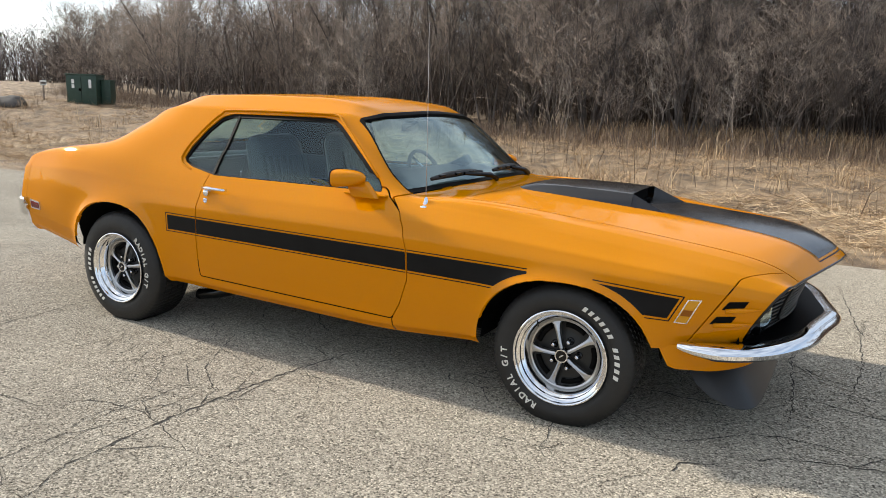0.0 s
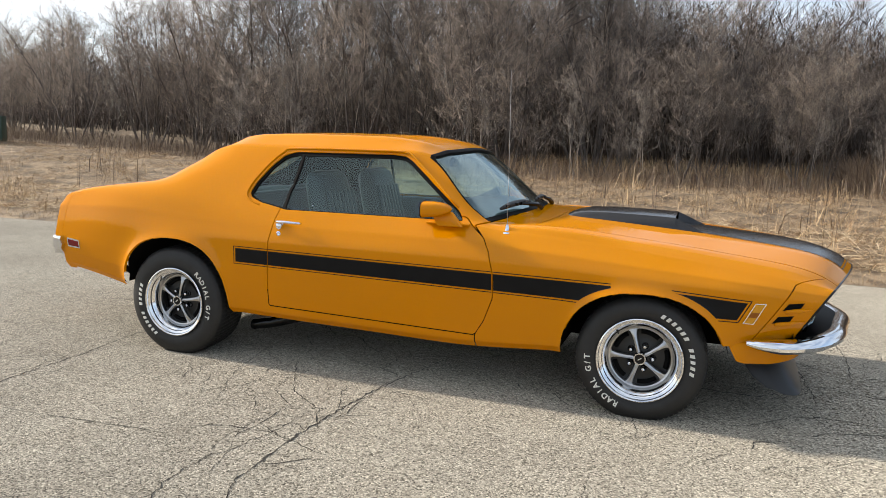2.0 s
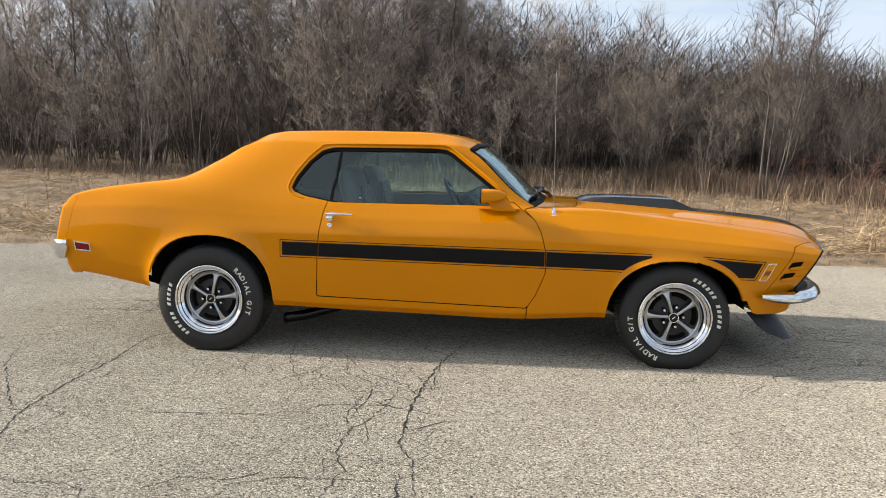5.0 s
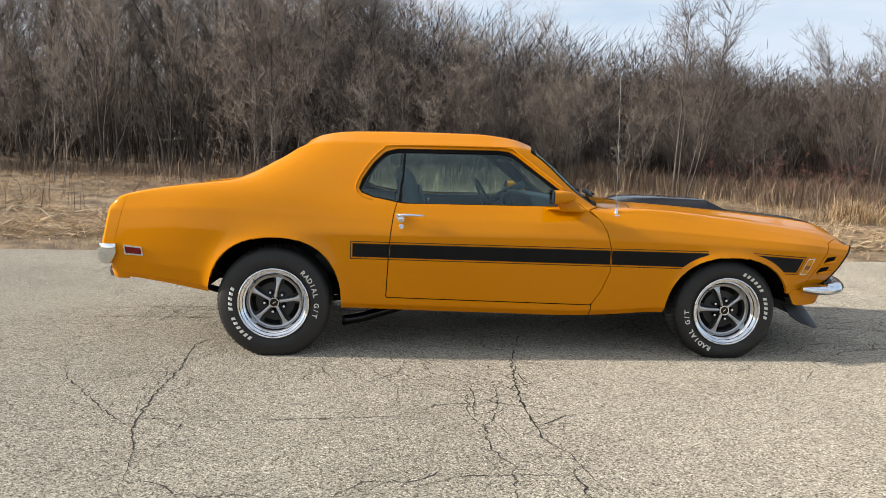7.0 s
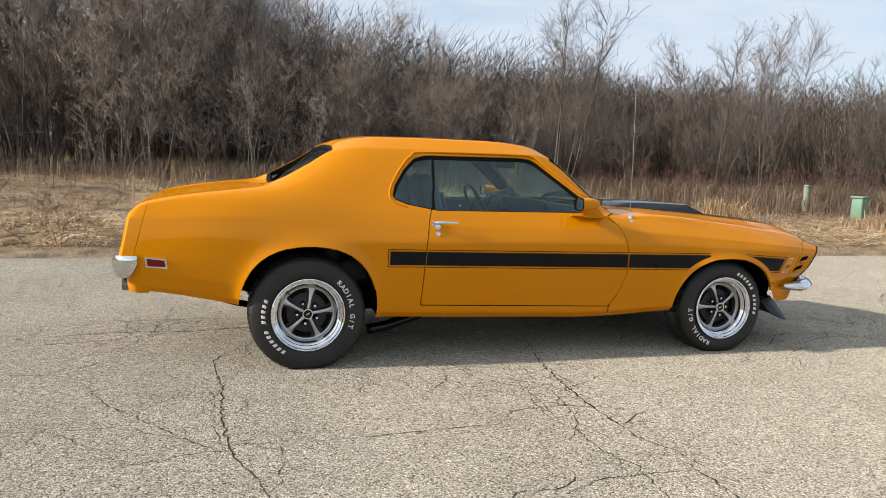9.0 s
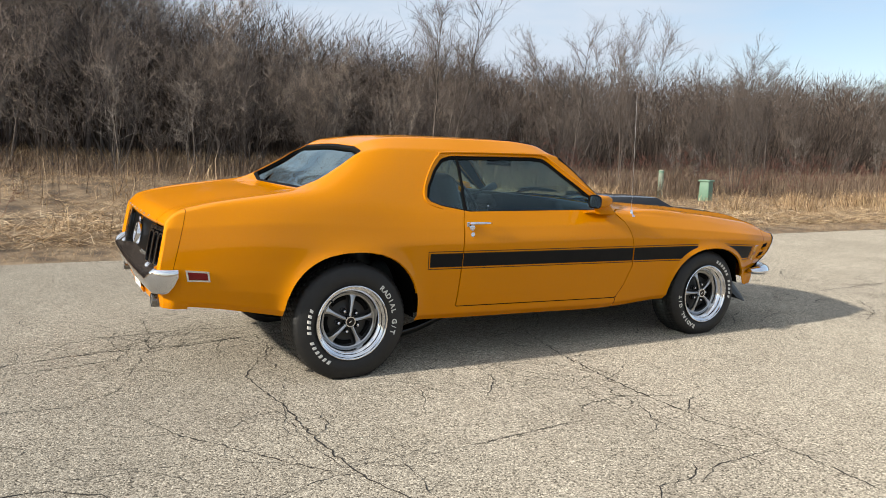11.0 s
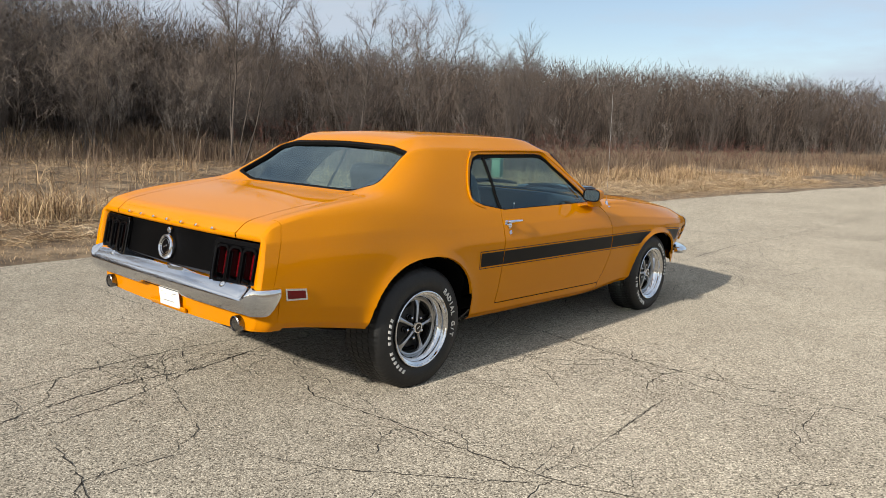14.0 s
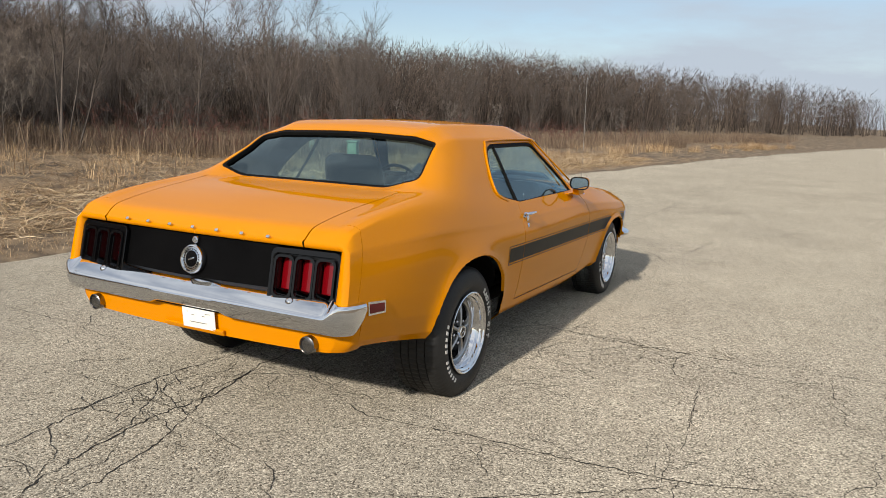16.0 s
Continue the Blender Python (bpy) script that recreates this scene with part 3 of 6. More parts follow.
for side in (-1, 1):
    door = part("door", panel([is_door, not_window], (side,)), PAINT, car)
    fender = part("front_fender", panel([is_fender, is_arch, no(hood_in, GAP), low, no(is_ext, GAP)], (side,), floor=.42), PAINT, car)
    part("headlamp_surround", panel([is_fender, is_ext, no(hood_in, GAP), low], (side,)), PAINT, car)
    part("quarter_extension", panel([quarter_seam, low, corner], (side,)), PAINT, car)
    stripe_set(STRIPE, door, [off(is_door, .002)], side, (1, 3))
    stripe_set(STRIPE, fender, [off(is_fender, .002), lambda x, *a: 1.22 - x], side, (1, 3))
    stripe_set(STRIPE, car, [no(is_door, .002), lambda x, *a: -.6 - x], side, (0, 1, 3))
    stripe_set(STRIPE_FRONT, fender, [lambda x, *a: x - 1.5], side, (0, 1, 2))
    part("side_window", panel([off(side_glass, -.004)], (side,), lift=-.014, flange=0), SIDE_GLASS, car, "tinted side glass")
    strip = [off(side_glass, -.001), lambda x, w, z, v, X: np.where(z > 1.0, .018, np.where(x < -.6, .010, .006)) - side_glass(x, w, z, v, X)]
    part("window_seal", panel(strip, (side,), lift=-.007, flange=.01), SEAL, car, "black rubber window seal")
    bar = inside([(-.652, .90), (-.633, .90), (-.598, 1.25), (-.614, 1.25)])
    part("window_divider", panel([side_glass, lambda x, w, z, v, X: bar(x, z)], (side,), lift=-.005, flange=.012), SEAL, car)
    edge = [(.46, .90), (.40, .985), (.085, 1.232), (.03, 1.256), (-.05, 1.264), (-.66, 1.260), (-.745, 1.236), (-.815, 1.168), (-.882, 1.068), (-.903, 1.0), (-.875, .962), (-.80, .936)]
    rail = [(x, side * (float(np.interp(z, [.9, 1.0, 1.13, 1.26], [.826, .778, .698, .618])) + .0), z) for x, z in spline(edge[1:], 5)]
    part("drip_moulding", tube(rail, .0062, 6), PAINT, car)
hood = part("hood", panel([hood_in]), PAINT, car)
trunk = part("trunk_lid", panel([lid_in]), PAINT, car)
part("windshield", panel([shield], lift=-.010, flange=0), GLASS, car, "clear windshield glass")
frame_of = lambda f, a, b: [off(f, -a), lambda *q: b - f(*q)]
part("windshield_seal", panel(frame_of(shield, .004, .02), lift=.002, flange=.016), SEAL, car)
pane = panel([backlight], lift=-.020, flange=0)
bmesh.ops.remove_doubles(pane, verts=pane.verts, dist=.005)
thin = [f for f in pane.faces if f.calc_area() < 1e-6]
bmesh.ops.delete(pane, geom=thin, context="FACES_ONLY")
bmesh.ops.recalc_face_normals(pane, faces=pane.faces)
part("rear_window", pane, GLASS, car, "tinted rear window glass")
part("rear_window_seal", panel(frame_of(backlight, .002, .022), lift=-.003, flange=.020), SEAL, car, "black rear window moulding")

# hood stripe, scoop and their outline
stripe_w = glide([(1.3, .225), (1.7, .245), (2.4, .335)])
hood_stripe = lambda x, w, z, v, X: stripe_w(x) - w
TOPS = [q for q in QUADS if FULL[q[0], 3] > 8.5 and FULL[q[0], 0] > .8]
part("hood_stripe", panel([hood_in, hood_stripe, lambda x, *a: x - 1.3, lambda x, w, z, v, X: 2.150 - X], lift=.0013, flange=0, quads=TOPS), HOOD_BLACK, hood, "satin black hood stripe")
for side in (-1, 1):
    part("hood_pinstripe", panel([hood_in, lambda x, w, *a: stripe_w(x) + .017 - w, lambda x, w, *a: w - stripe_w(x) - .012, lambda x, *a: x - 1.62, lambda x, w, z, v, X: 2.165 - X], (side,), lift=.0013, flange=0, quads=TOPS), STRIPE_BLACK, hood)
part("hood_pinstripe", panel([hood_in, lambda x, w, *a: stripe_w(x) + .017 - w, lambda x, w, z, v, X: X - 2.160, lambda x, w, z, v, X: 2.165 - X], lift=.0013, flange=0, quads=TOPS), STRIPE_BLACK, hood)
rows = []
for x, h, wt, wb in ((.865, .002, .13, .17), (.90, .016, .178, .215), (.96, .030, .198, .235), (1.1, .042, .210, .245), (1.3, .052, .217, .25), (1.470, .058, .220, .252)):
    zt = top(x, 0) + h
    rows.append([(x, s * w, z) for s, w, z in [(-1, wb, top(x, wb) - .004), (-1, (wb + wt) / 2 + .003, (zt + top(x, wb)) / 2), (-1, wt, zt - .004), (-1, wt - .02, zt), (1, .0, zt + .004), (1, wt - .02, zt), (1, wt, zt - .004), (1, (wb + wt) / 2 + .003, (zt + top(x, wb)) / 2), (1, wb, top(x, wb) - .004)]])
scoop = band(rows)
for s in (-1, 1):
    a, b, c = [(1.470, s * .252, top(1.470, .25) - .004), (1.470, s * .236, top(1.470, .2) + .032), (1.470, s * .220, top(1.470, 0) + .054)]
    tip = (1.635, s * .25, top(1.635, .25) - .003)
    vs = [scoop.verts.new(p) for p in (a, tip, c)]
    scoop.faces.new(vs)
    vs = [scoop.verts.new(p) for p in ((1.470, s * .198, top(1.470, .19) - .01), (1.60, s * .235, top(1.60, .23) - .004), c, tip)]
    scoop.faces.new((vs[0], vs[1], vs[2]))
    scoop.faces.new((vs[1], vs[3], vs[2]))
bmesh.ops.recalc_face_normals(scoop, faces=scoop.faces)
soften(scoop, 25)
part("hood_scoop", scoop, HOOD_BLACK, hood, "black hood scoop")
part("scoop_mouth", box((.02, .42, .046), (1.43, 0, top(1.43, 0) + .022), .004), MATT, hood)

# nose: seals, grille, lamps
rim = GRID[-1]
lip = [(x, -w, z) for x, w, z in rim[:, :3] if z > .47][::3]
lip = lip + [(x, -y, z) for x, y, z in lip[::-1]][1:]
part("nose_moulding", tube(lip, .0055, 8), BLACK, car, "black moulding round the grille opening")
rows = [[(x - .012 - .05 * k, y * (1 - .02 * k), z - .012 * k) for x, y, z in lip] for k in (0, 1, 2.6)]
part("grille_frame", band(rows), TAIL_BLACK, car)


def grille_x(w, z):
    return 2.10 + .13 * (1 - (w / .72) ** 2) + .35 * (z - .6)


brow = rim[rim[:, 3] > 4.5]


def brow_z(w):
    """The height of the hood's front edge at half width w."""
    return float(np.interp(w, brow[::-1, 1], brow[::-1, 2])) - .03


BUMPER_F = [(1.845, .842), (1.93, .838), (2.03, .800), (2.12, .725), (2.20, .60), (2.262, .44), (2.30, .25), (2.335, .08), (2.345, 0)]
grille = part("grille", band([[(grille_x(abs(w), z), w, z) for w in np.linspace(-.74, .74, 41) for z in [.44 + (brow_z(abs(w)) - .44) * k]] for k in (0, .25, .5, .75, 1)]), MATT, car, "black grille with thin horizontal bars")
for z in np.linspace(.485, .665, 10):
    part("grille_bar", tube([(grille_x(abs(w), z) + .012, w, z) for w in np.linspace(-.66, .66, 25)], .0045, 5), SATIN, grille)
part("grille_surround", tube([(grille_x(abs(w), z) + .02, w, z) for w, z in spline([(-.46, .66), (-.48, .58), (-.44, .51), (-.2, .49), (.2, .49), (.44, .51), (.48, .58), (.46, .66), (.2, .685), (-.2, .685), (-.46, .66)], 5)], .006, 6), SATIN, grille)
shelf_x = lambda w: float(np.interp(abs(w), [q[1] for q in BUMPER_F[::-1]], [q[0] for q in BUMPER_F[::-1]]))
part("grille_shelf", band([[(grille_x(abs(w), .45) - .02 + (shelf_x(w) - .012 - grille_x(abs(w), .45) + .02) * k, w, .455 + .010 * k) for w in np.linspace(-.76, .76, 41)] for k in (0, .5, 1)]), TAIL_BLACK, car, "black panel behind the front bumper")
for s in (-1, 1):
    m = pose(2.112, s * .605, .560, 0, 0, -90)
    lamp = part("headlight", lathe([(.0, .040), (.03, .037), (.05, .029), (.066, .014), (.073, .002)], 36), LENS, car, "round clear headlight")
    lamp.matrix_world = m
    ring = part("headlight_ring", lathe([(.072, .0), (.075, .006), (.079, .006), (.080, .0), (.088, .004), (.094, -.02), (.094, -.06)], 36), BLACK, lamp)
    ring = part("reflector", lathe([(.0, -.03), (.045, -.018), (.072, .0)], 36), SILVER, lamp)
    # vents behind the lamp: black patches on the skin stand for their shaded hollows
    for zz, x0 in ((.622, 1.992), (.558, 1.952)):
        verts = [(x0 - .004, zz - .020), (x0 + .020, zz + .014), (x0 + .088, zz + .021), (x0 + .070, zz - .010)]
        part("vent_slot", panel([lambda x, w, z, v, X: 7 - v, *convex(verts)], (s,), lift=.0022, flange=.006), MATT, car, "black patch for the shaded hollow of a side vent")
        ridge = [(x, s * (flank(x, z) + .004), z) for x, z in ((x0 + .01, zz - .024), (x0 + .06, zz - .018), (x0 + .14, zz - .006))]
        part("vent_ridge", tube(ridge, [.009, .011, .003], 8), PAINT, car)
    # amber side lamp
    under = lambda x, w, z, v, X: 6 - v
    lamp = part("side_marker", panel([under, *convex(FLAP, .0045)], (s,), lift=.008, flange=.006), AMBER, car, "amber marker lamp in a chrome frame")
    part("marker_frame", panel([under, *convex(FLAP)], (s,), lift=.006, flange=.01), CHROME, lamp)
    part("marker_bar", panel([under, *convex(FLAP, .006), lambda x, w, z, v, X: .012 - np.abs(z - .578)], (s,), lift=.0095, flange=.004), AMBER_DARK, lamp)
    # red side lamp at the tail
    REDS = [(-2.238, .646), (-2.128, .636), (-2.120, .583), (-2.230, .588)]
    lamp = part("side_marker", panel([under, *convex(REDS, .009)], (s,), lift=.008, flange=.006), RED, car, "red marker lamp in a chrome frame")
    part("marker_frame", panel([under, *convex(REDS)], (s,), lift=.006, flange=.01), CHROME, lamp)


def bumper(path, section, taper):
    """A bar along a line in plan: path (x, half width), section (out, z), taper(w) scales it."""
    p = spline(path, 8)
    p = np.concatenate([p, (p * [1, -1])[::-1][1:]])
    d = np.gradient(p, axis=0)
    out = np.stack([d[:, 1], -d[:, 0]], 1) / np.linalg.norm(d, axis=1, keepdims=True)
    if out[len(p) // 2, 0] * p[len(p) // 2, 0] < 0:
        out = -out
    rows = []
    for (x, y), o in zip(p, out):
        rows.append([(x + o[0] * a, y + o[1] * a, z) for a, z in taper(abs(y), x, section)])
    bm = band(rows)
    for e in (rows[0], rows[-1]):
        bm.faces.new([bm.verts.new(q) for q in e])
    bmesh.ops.remove_doubles(bm, verts=bm.verts, dist=1e-5)
    bmesh.ops.recalc_face_normals(bm, faces=bm.faces)
    soften(bm, 38)
    return bm


def front_taper(w, x, section):
    k = min(1, max(0, (x - 1.84) / .14)) ** .6
    return [(a * (.3 + .7 * k), .438 + .006 * (1 - k) + (z - .438) * (.35 + .65 * k)) for a, z in section]


front = part("front_bumper", bumper(BUMPER_F,
             [(-.03, .462), (.012, .470), (.034, .466), (.052, .452), (.060, .437), (.057, .421), (.037, .407), (-.02, .400)], front_taper), CHROME, car, "chrome front bumper")
for y in (-.70, .70):
    part("bolt", lathe([(0, .012), (.012, .010), (.017, 0)], 12), CHROME, front).matrix_world = pose(2.13, y * 1.02, .404, 90, 0, 0)
val = [(1.763, .822), (1.86, .803), (1.98, .755), (2.07, .67), (2.13, .54), (2.18, .3), (2.215, 0)]
p = spline(val, 6)
p = np.concatenate([p, (p * [1, -1])[::-1][1:]])
zlow = lambda x: np.interp(x, [1.75, 1.82, 1.98, 2.1, 2.25], [.345, .333, .330, .338, .35])
part("front_valance", thicken(band([[(x + .02 * k - .02 + .075 * (1 - k) * max(0, 1.90 - x) / .155, y * (1 + .012 * math.sin(2.2 * k)), z) for x, y in p for z in [zlow(x) + (.432 - zlow(x)) * k]] for k in (0, .12, .35, .6, .8, 1)]), .006), PAINT, car)
spoil = [[(1.84, .63, .31), (1.93, .605, .31), (2.02, .53, .31), (2.06, .30, .31), (2.08, 0, .31)],
         [(1.90, .655, .235), (2.00, .640, .225), (2.085, .56, .215), (2.12, .30, .215), (2.13, 0, .215)],
         [(1.965, .665, .190), (2.06, .650, .160), (2.130, .56, .15), (2.15, .30, .155), (2.16, 0, .16)]]
rows = []
for r in spoil:
    q = spline(r, 5)
    rows.append([tuple(v) for v in np.concatenate([q, (q * [1, -1, 1])[::-1][1:]])])
part("chin_spoiler", thicken(band(rows), .008), SATIN, car, "black front chin spoiler")

# tail: cap, black panel, lamps, bumper
tail = []
for a, b in zip(GRID[0][:-1, :3], GRID[0][1:, :3]):
    n = max(1, int(np.linalg.norm(b - a) / .004))
    tail += [tuple(a + (b - a) * k / n) for k in range(n)]
tail.append(tuple(GRID[0][-1, :3]))
PANEL_W, PANEL_T, PANEL_B = .738, .850, .585


def tail_x(z, w=0.0):
    return -2.322 + .20 * (z - .72) - .03 * (1 - min(1, w / .8) ** 2)


def cap(sides, w0, w1):
    rows = [[], [], [], []]
    for s in sides:
        part_rows = [[], [], [], []]
        for x, w, z in tail:
            if z < PANEL_B or not w0 <= w <= w1:
                continue
            iw, iz = min(w, PANEL_W), min(z, PANEL_T)
            ow, oz = w - iw, z - iz
            part_rows[0].append((x, s * w, z))
            part_rows[1].append((x - .012 - .05 * ow, s * (iw + ow * .72), iz + oz * .72))
            part_rows[2].append((x - .006, s * (iw + ow * .10), iz + oz * .08))
            part_rows[3].append((tail_x(iz, iw) + .005, s * iw, iz))
        for a, b in zip(rows, part_rows):
            a.extend(b if s < 0 else b[::-1])
    return band(rows)


for s in (-1, 1):
    part("quarter_end", cap((s,), DECK_W(-2.35) + GAP, 1), PAINT, car)
part("lid_lip", cap((-1, 1), 0, DECK_W(-2.35)), PAINT, trunk)
rows = [[(tail_x(z, abs(w)) + .004, w, z) for w in [-.742, -.6, -.432, -.3, -.2, -.1, 0, .1, .2, .3, .432, .6, .742]] for z in (PANEL_B - .05, .624, .70, .78, PANEL_T + .004)]
tail_skin = band(rows)
gone = [f for f in tail_skin.faces if .43 < abs(f.calc_center_median().y) and f.calc_center_median().z > .62]
bmesh.ops.delete(tail_skin, geom=gone, context="FACES")
tail_panel = part("tail_panel", tail_skin, TAIL_BLACK, car, "matt black tail panel")


def rounded(w, h, r, n=5):
    out = []
    for cx, cy, a in ((w / 2 - r, h / 2 - r, 0), (-w / 2 + r, h / 2 - r, 90), (-w / 2 + r, -h / 2 + r, 180), (w / 2 - r, -h / 2 + r, 270)):
        out += [(cx + r * math.cos(radians(a + 90 * k / n)), cy + r * math.sin(radians(a + 90 * k / n))) for k in range(n + 1)]
    return out


def frame_ring(outer, inner, depth, proud, ro, ri):
    """A frame in the y z plane that faces -x, between two rounded rectangles."""
    a, b = rounded(*outer, ro), rounded(*inner, ri)
    loops = [[(0, y, z) for y, z in a], [(-proud * .8, y, z) for y, z in a], [(-proud, y * .985, z * .985) for y, z in a], [(-proud, y * 1.03, z * 1.03) for y, z in b], [(-proud * .7, y, z) for y, z in b], [(depth, y, z) for y, z in b]]
    rows = [[l[i] for l in loops] for i in range(len(a))]
    bm = band(rows, closed=True)
    soften(bm, 35)
    return bm


for s in (-1, 1):
    lamp = empty("tail_light")
    lamp.parent = car
    tagged(lamp, "black framed tail light with three red lenses")
    lamp.matrix_world = pose(tail_x(.735, .58) - .004, s * .578, .728, 0, 11.5, s * -5.0)
    part("bezel", frame_ring((.325, .232), (.294, .182), .0, .012, .03, .024), BLACK, lamp)
    for k in (-1.5, -.5, .5, 1.5):
        part("mullion", box((.03, .026, .20), (.012, k * .0955, 0), .004), BLACK, lamp)
    for z in (-.09, .09):
        part("sill", box((.03, .30, .032), (.012, 0, z), .004), BLACK, lamp)
    for k in (-1, 0, 1):
        part("lens_frame", frame_ring((.0945, .178), (.072, .150), .040, .016, .026, .020), BLACK, lamp).location = (0, k * .0955, 0)
        rows = [[(.036 - .010 * math.cos(math.pi * u), k * .0955 + u * .072, z) for z in np.linspace(-.076, .076, 7)] for u in np.linspace(-.5, .5, 9)]
        part("lens", band(rows), RED, lamp, "red ribbed lens")
cap_m = pose(tail_x(.742) - .0, 0, .742, 0, 11.5, 0)
filler = part("fuel_cap", lathe([(.064, 0), (.064, .016), (.060, .024), (.054, .026), (.050, .020), (.047, .020), (.036, .022), (.034, .018), (.0, .018)], 48), CHROME, car, "round chrome fuel cap with a black centre")
filler.matrix_world = cap_m @ pose(0, 0, 0, 0, 0, 90)
part("cap_centre", lathe([(.034, .0195), (.0, .0205)], 32), BLACK, filler)
for k in range(24):
    a = 2 * math.pi * k / 24
    part("cap_notch", box((.0035, .004, .006), (.0415 * math.cos(a), .0215, .0415 * math.sin(a)), .0), BLACK, filler)
part("cap_mark", box((.034, .003, .007), (0, .021, 0), .001, (0, 20, 0)), CHROME, filler)
lock = part("trunk_lock", lathe([(.016, 0), (.016, .012), (.012, .016), (.007, .016), (.006, .012), (.0, .012)], 24), CHROME, car, "round chrome trunk lock")
lock.matrix_world = pose(tail_x(.825) - .001, 0, .825, 0, 11.5, 90)
for k in range(7):
    w = .402 - k * .134
    mark = box((.005, .017, .013), (0, 0, 0), .002)
    mark = part("badge_bar", mark, CHROME, trunk)
    mark.matrix_world = pose(-2.358 + .03 * (w / .8) ** 2, w, .883, 0, 40, 0)


TIP = [(-.04, .652), (.020, .653), (.029, .651), (.033, .646), (.035, .638), (.036, .60), (.033, .565), (.026, .540), (.018, .530), (-.03, .528)]


def rear_taper(w, x, section):
    """Sloping top and tucked-under face between; upright plates with rounded ends at the corners."""
    lift = .016 * (1 if w < .185 else max(0, 1 - (w - .185) / .02))
    k = min(1, max(0, (w - .715) / .045))
    k = k * k * (3 - 2 * k)
    r = min(1, max(0, (x + 2.335) / .062)) ** 2
    out = []
    for (a, z), (c, e) in zip(section, TIP):
        z = z + (e - z) * k
        out.append((a + (c - a) * k, z + lift * max(0, (.60 - z) / .07) + r * .07 * max(0, (.64 - z) / .11)))
    return out


rear = part("rear_bumper", bumper([(-2.272, .799), (-2.30, .796), (-2.335, .784), (-2.362, .757), (-2.374, .71), (-2.381, .5), (-2.385, .25), (-2.386, 0)],
            [(-.045, .676), (-.036, .675), (.034, .613), (.043, .604), (.046, .595), (.044, .587), (.034, .562), (.025, .540), (.016, .531), (-.03, .527)], rear_taper), CHROME, car, "chrome rear bumper")
for y in (-.535, .535):
    bolt = part("bolt", lathe([(0, .006), (.010, .005), (.015, .001), (.017, -.002)], 16), CHROME, rear)
    bolt.matrix_world = Matrix.Translation((-2.383, y, .6445)) @ Vector((-.66, 0, .75)).to_track_quat("Y", "Z").to_matrix().to_4x4()
p = spline([(-2.232, flank(-2.23, .52) + .0005), (-2.262, flank(-2.26, .52) + .001), (-2.300, .783), (-2.330, .745), (-2.345, .69), (-2.352, .45), (-2.354, 0)], 6)
p = np.concatenate([p, (p * [1, -1])[::-1][1:]])
part("rear_valance", thicken(band([[(x + .010 * (1 - k) ** 2, y * (1 - .05 * max(0, 1 - k / .4) ** 1.5 * min(1, max(0, (abs(y) - .55) / .2))), .424 + .016 * min(1, abs(y) / .73) ** 2 + .16 * k) for x, y in p] for k in (0, .08, .25, .6, 1)]), .006), PAINT, car)
part("plate_bracket", box((.012, .34, .028), (-2.356, -.0, .440), .004, (0, -25, 0)), PAINT, car)
plate = part("licence_plate", box((.004, .180, .118), (-2.372, -.040, .502), .0015, (0, -6, 2)), PAPER, car, "white paper plate with dark print")
for k, (y, z, w) in enumerate(((0, .042, .12), (.0, .033, .15), (-.01, .022, .05), (.05, .012, .035), (-.055, .012, .035), (.03, .0, .02), (-.03, .0, .02), (0, -.03, .12))):
    part("print_bar", box((.001, w * .8, .0022), (-2.3752 + .1 * (z) * .1, -.040 + y, .502 + z), 0, (0, -6, 2 + 12 * (k in (3, 4)))), INK, plate)
for s in (-1, 1):
    pipe = part("exhaust_tip", lathe([(.030, -.22), (.036, -.1), (.037, 0), (.033, .003), (.031, -.01), (.030, -.08)], 28), TIP_STEEL, car, "dull chrome exhaust tip")
    pipe.matrix_world = pose(-2.372, s * .615, .468, 0, -4, 90)
    part("baffle", lathe([(.0, .001), (.020, .0005), (.031, -.003)], 24), TIP_STEEL, pipe)
    # side pipe under the sill
    pipe = part("side_pipe", tube([(-.98, s * .60, .165), (-.86, s * .59, .185), (-.68, s * .56, .235), (-.45, s * .50, .30)], .032, 14, caps=False), BLACK, car, "black side exhaust pipe")
    part("pipe_end", lathe([(.030, -.02), (.032, .0), (.029, .0), (.028, -.02), (0, -.02)], 18), MATT, pipe).matrix_world = pose(-.982, s * .60, .165, 0, 0, 85)

# underside and wheel wells
part("floor_pan", box((1.9, 1.30, .10), (0, 0, .335), .03), MATT, car)
part("tail_floor", box((.6, .9, .06), (-2.0, 0, .52), .02), MATT, car)
part("engine_tray", box((1.3, .86, .10), (1.45, 0, .36), .03), MATT, car)
part("axle_shaft", tube([(-AXLE, -.62, HUB_R), (-AXLE, .62, HUB_R)], .04, 12), MATT, car)
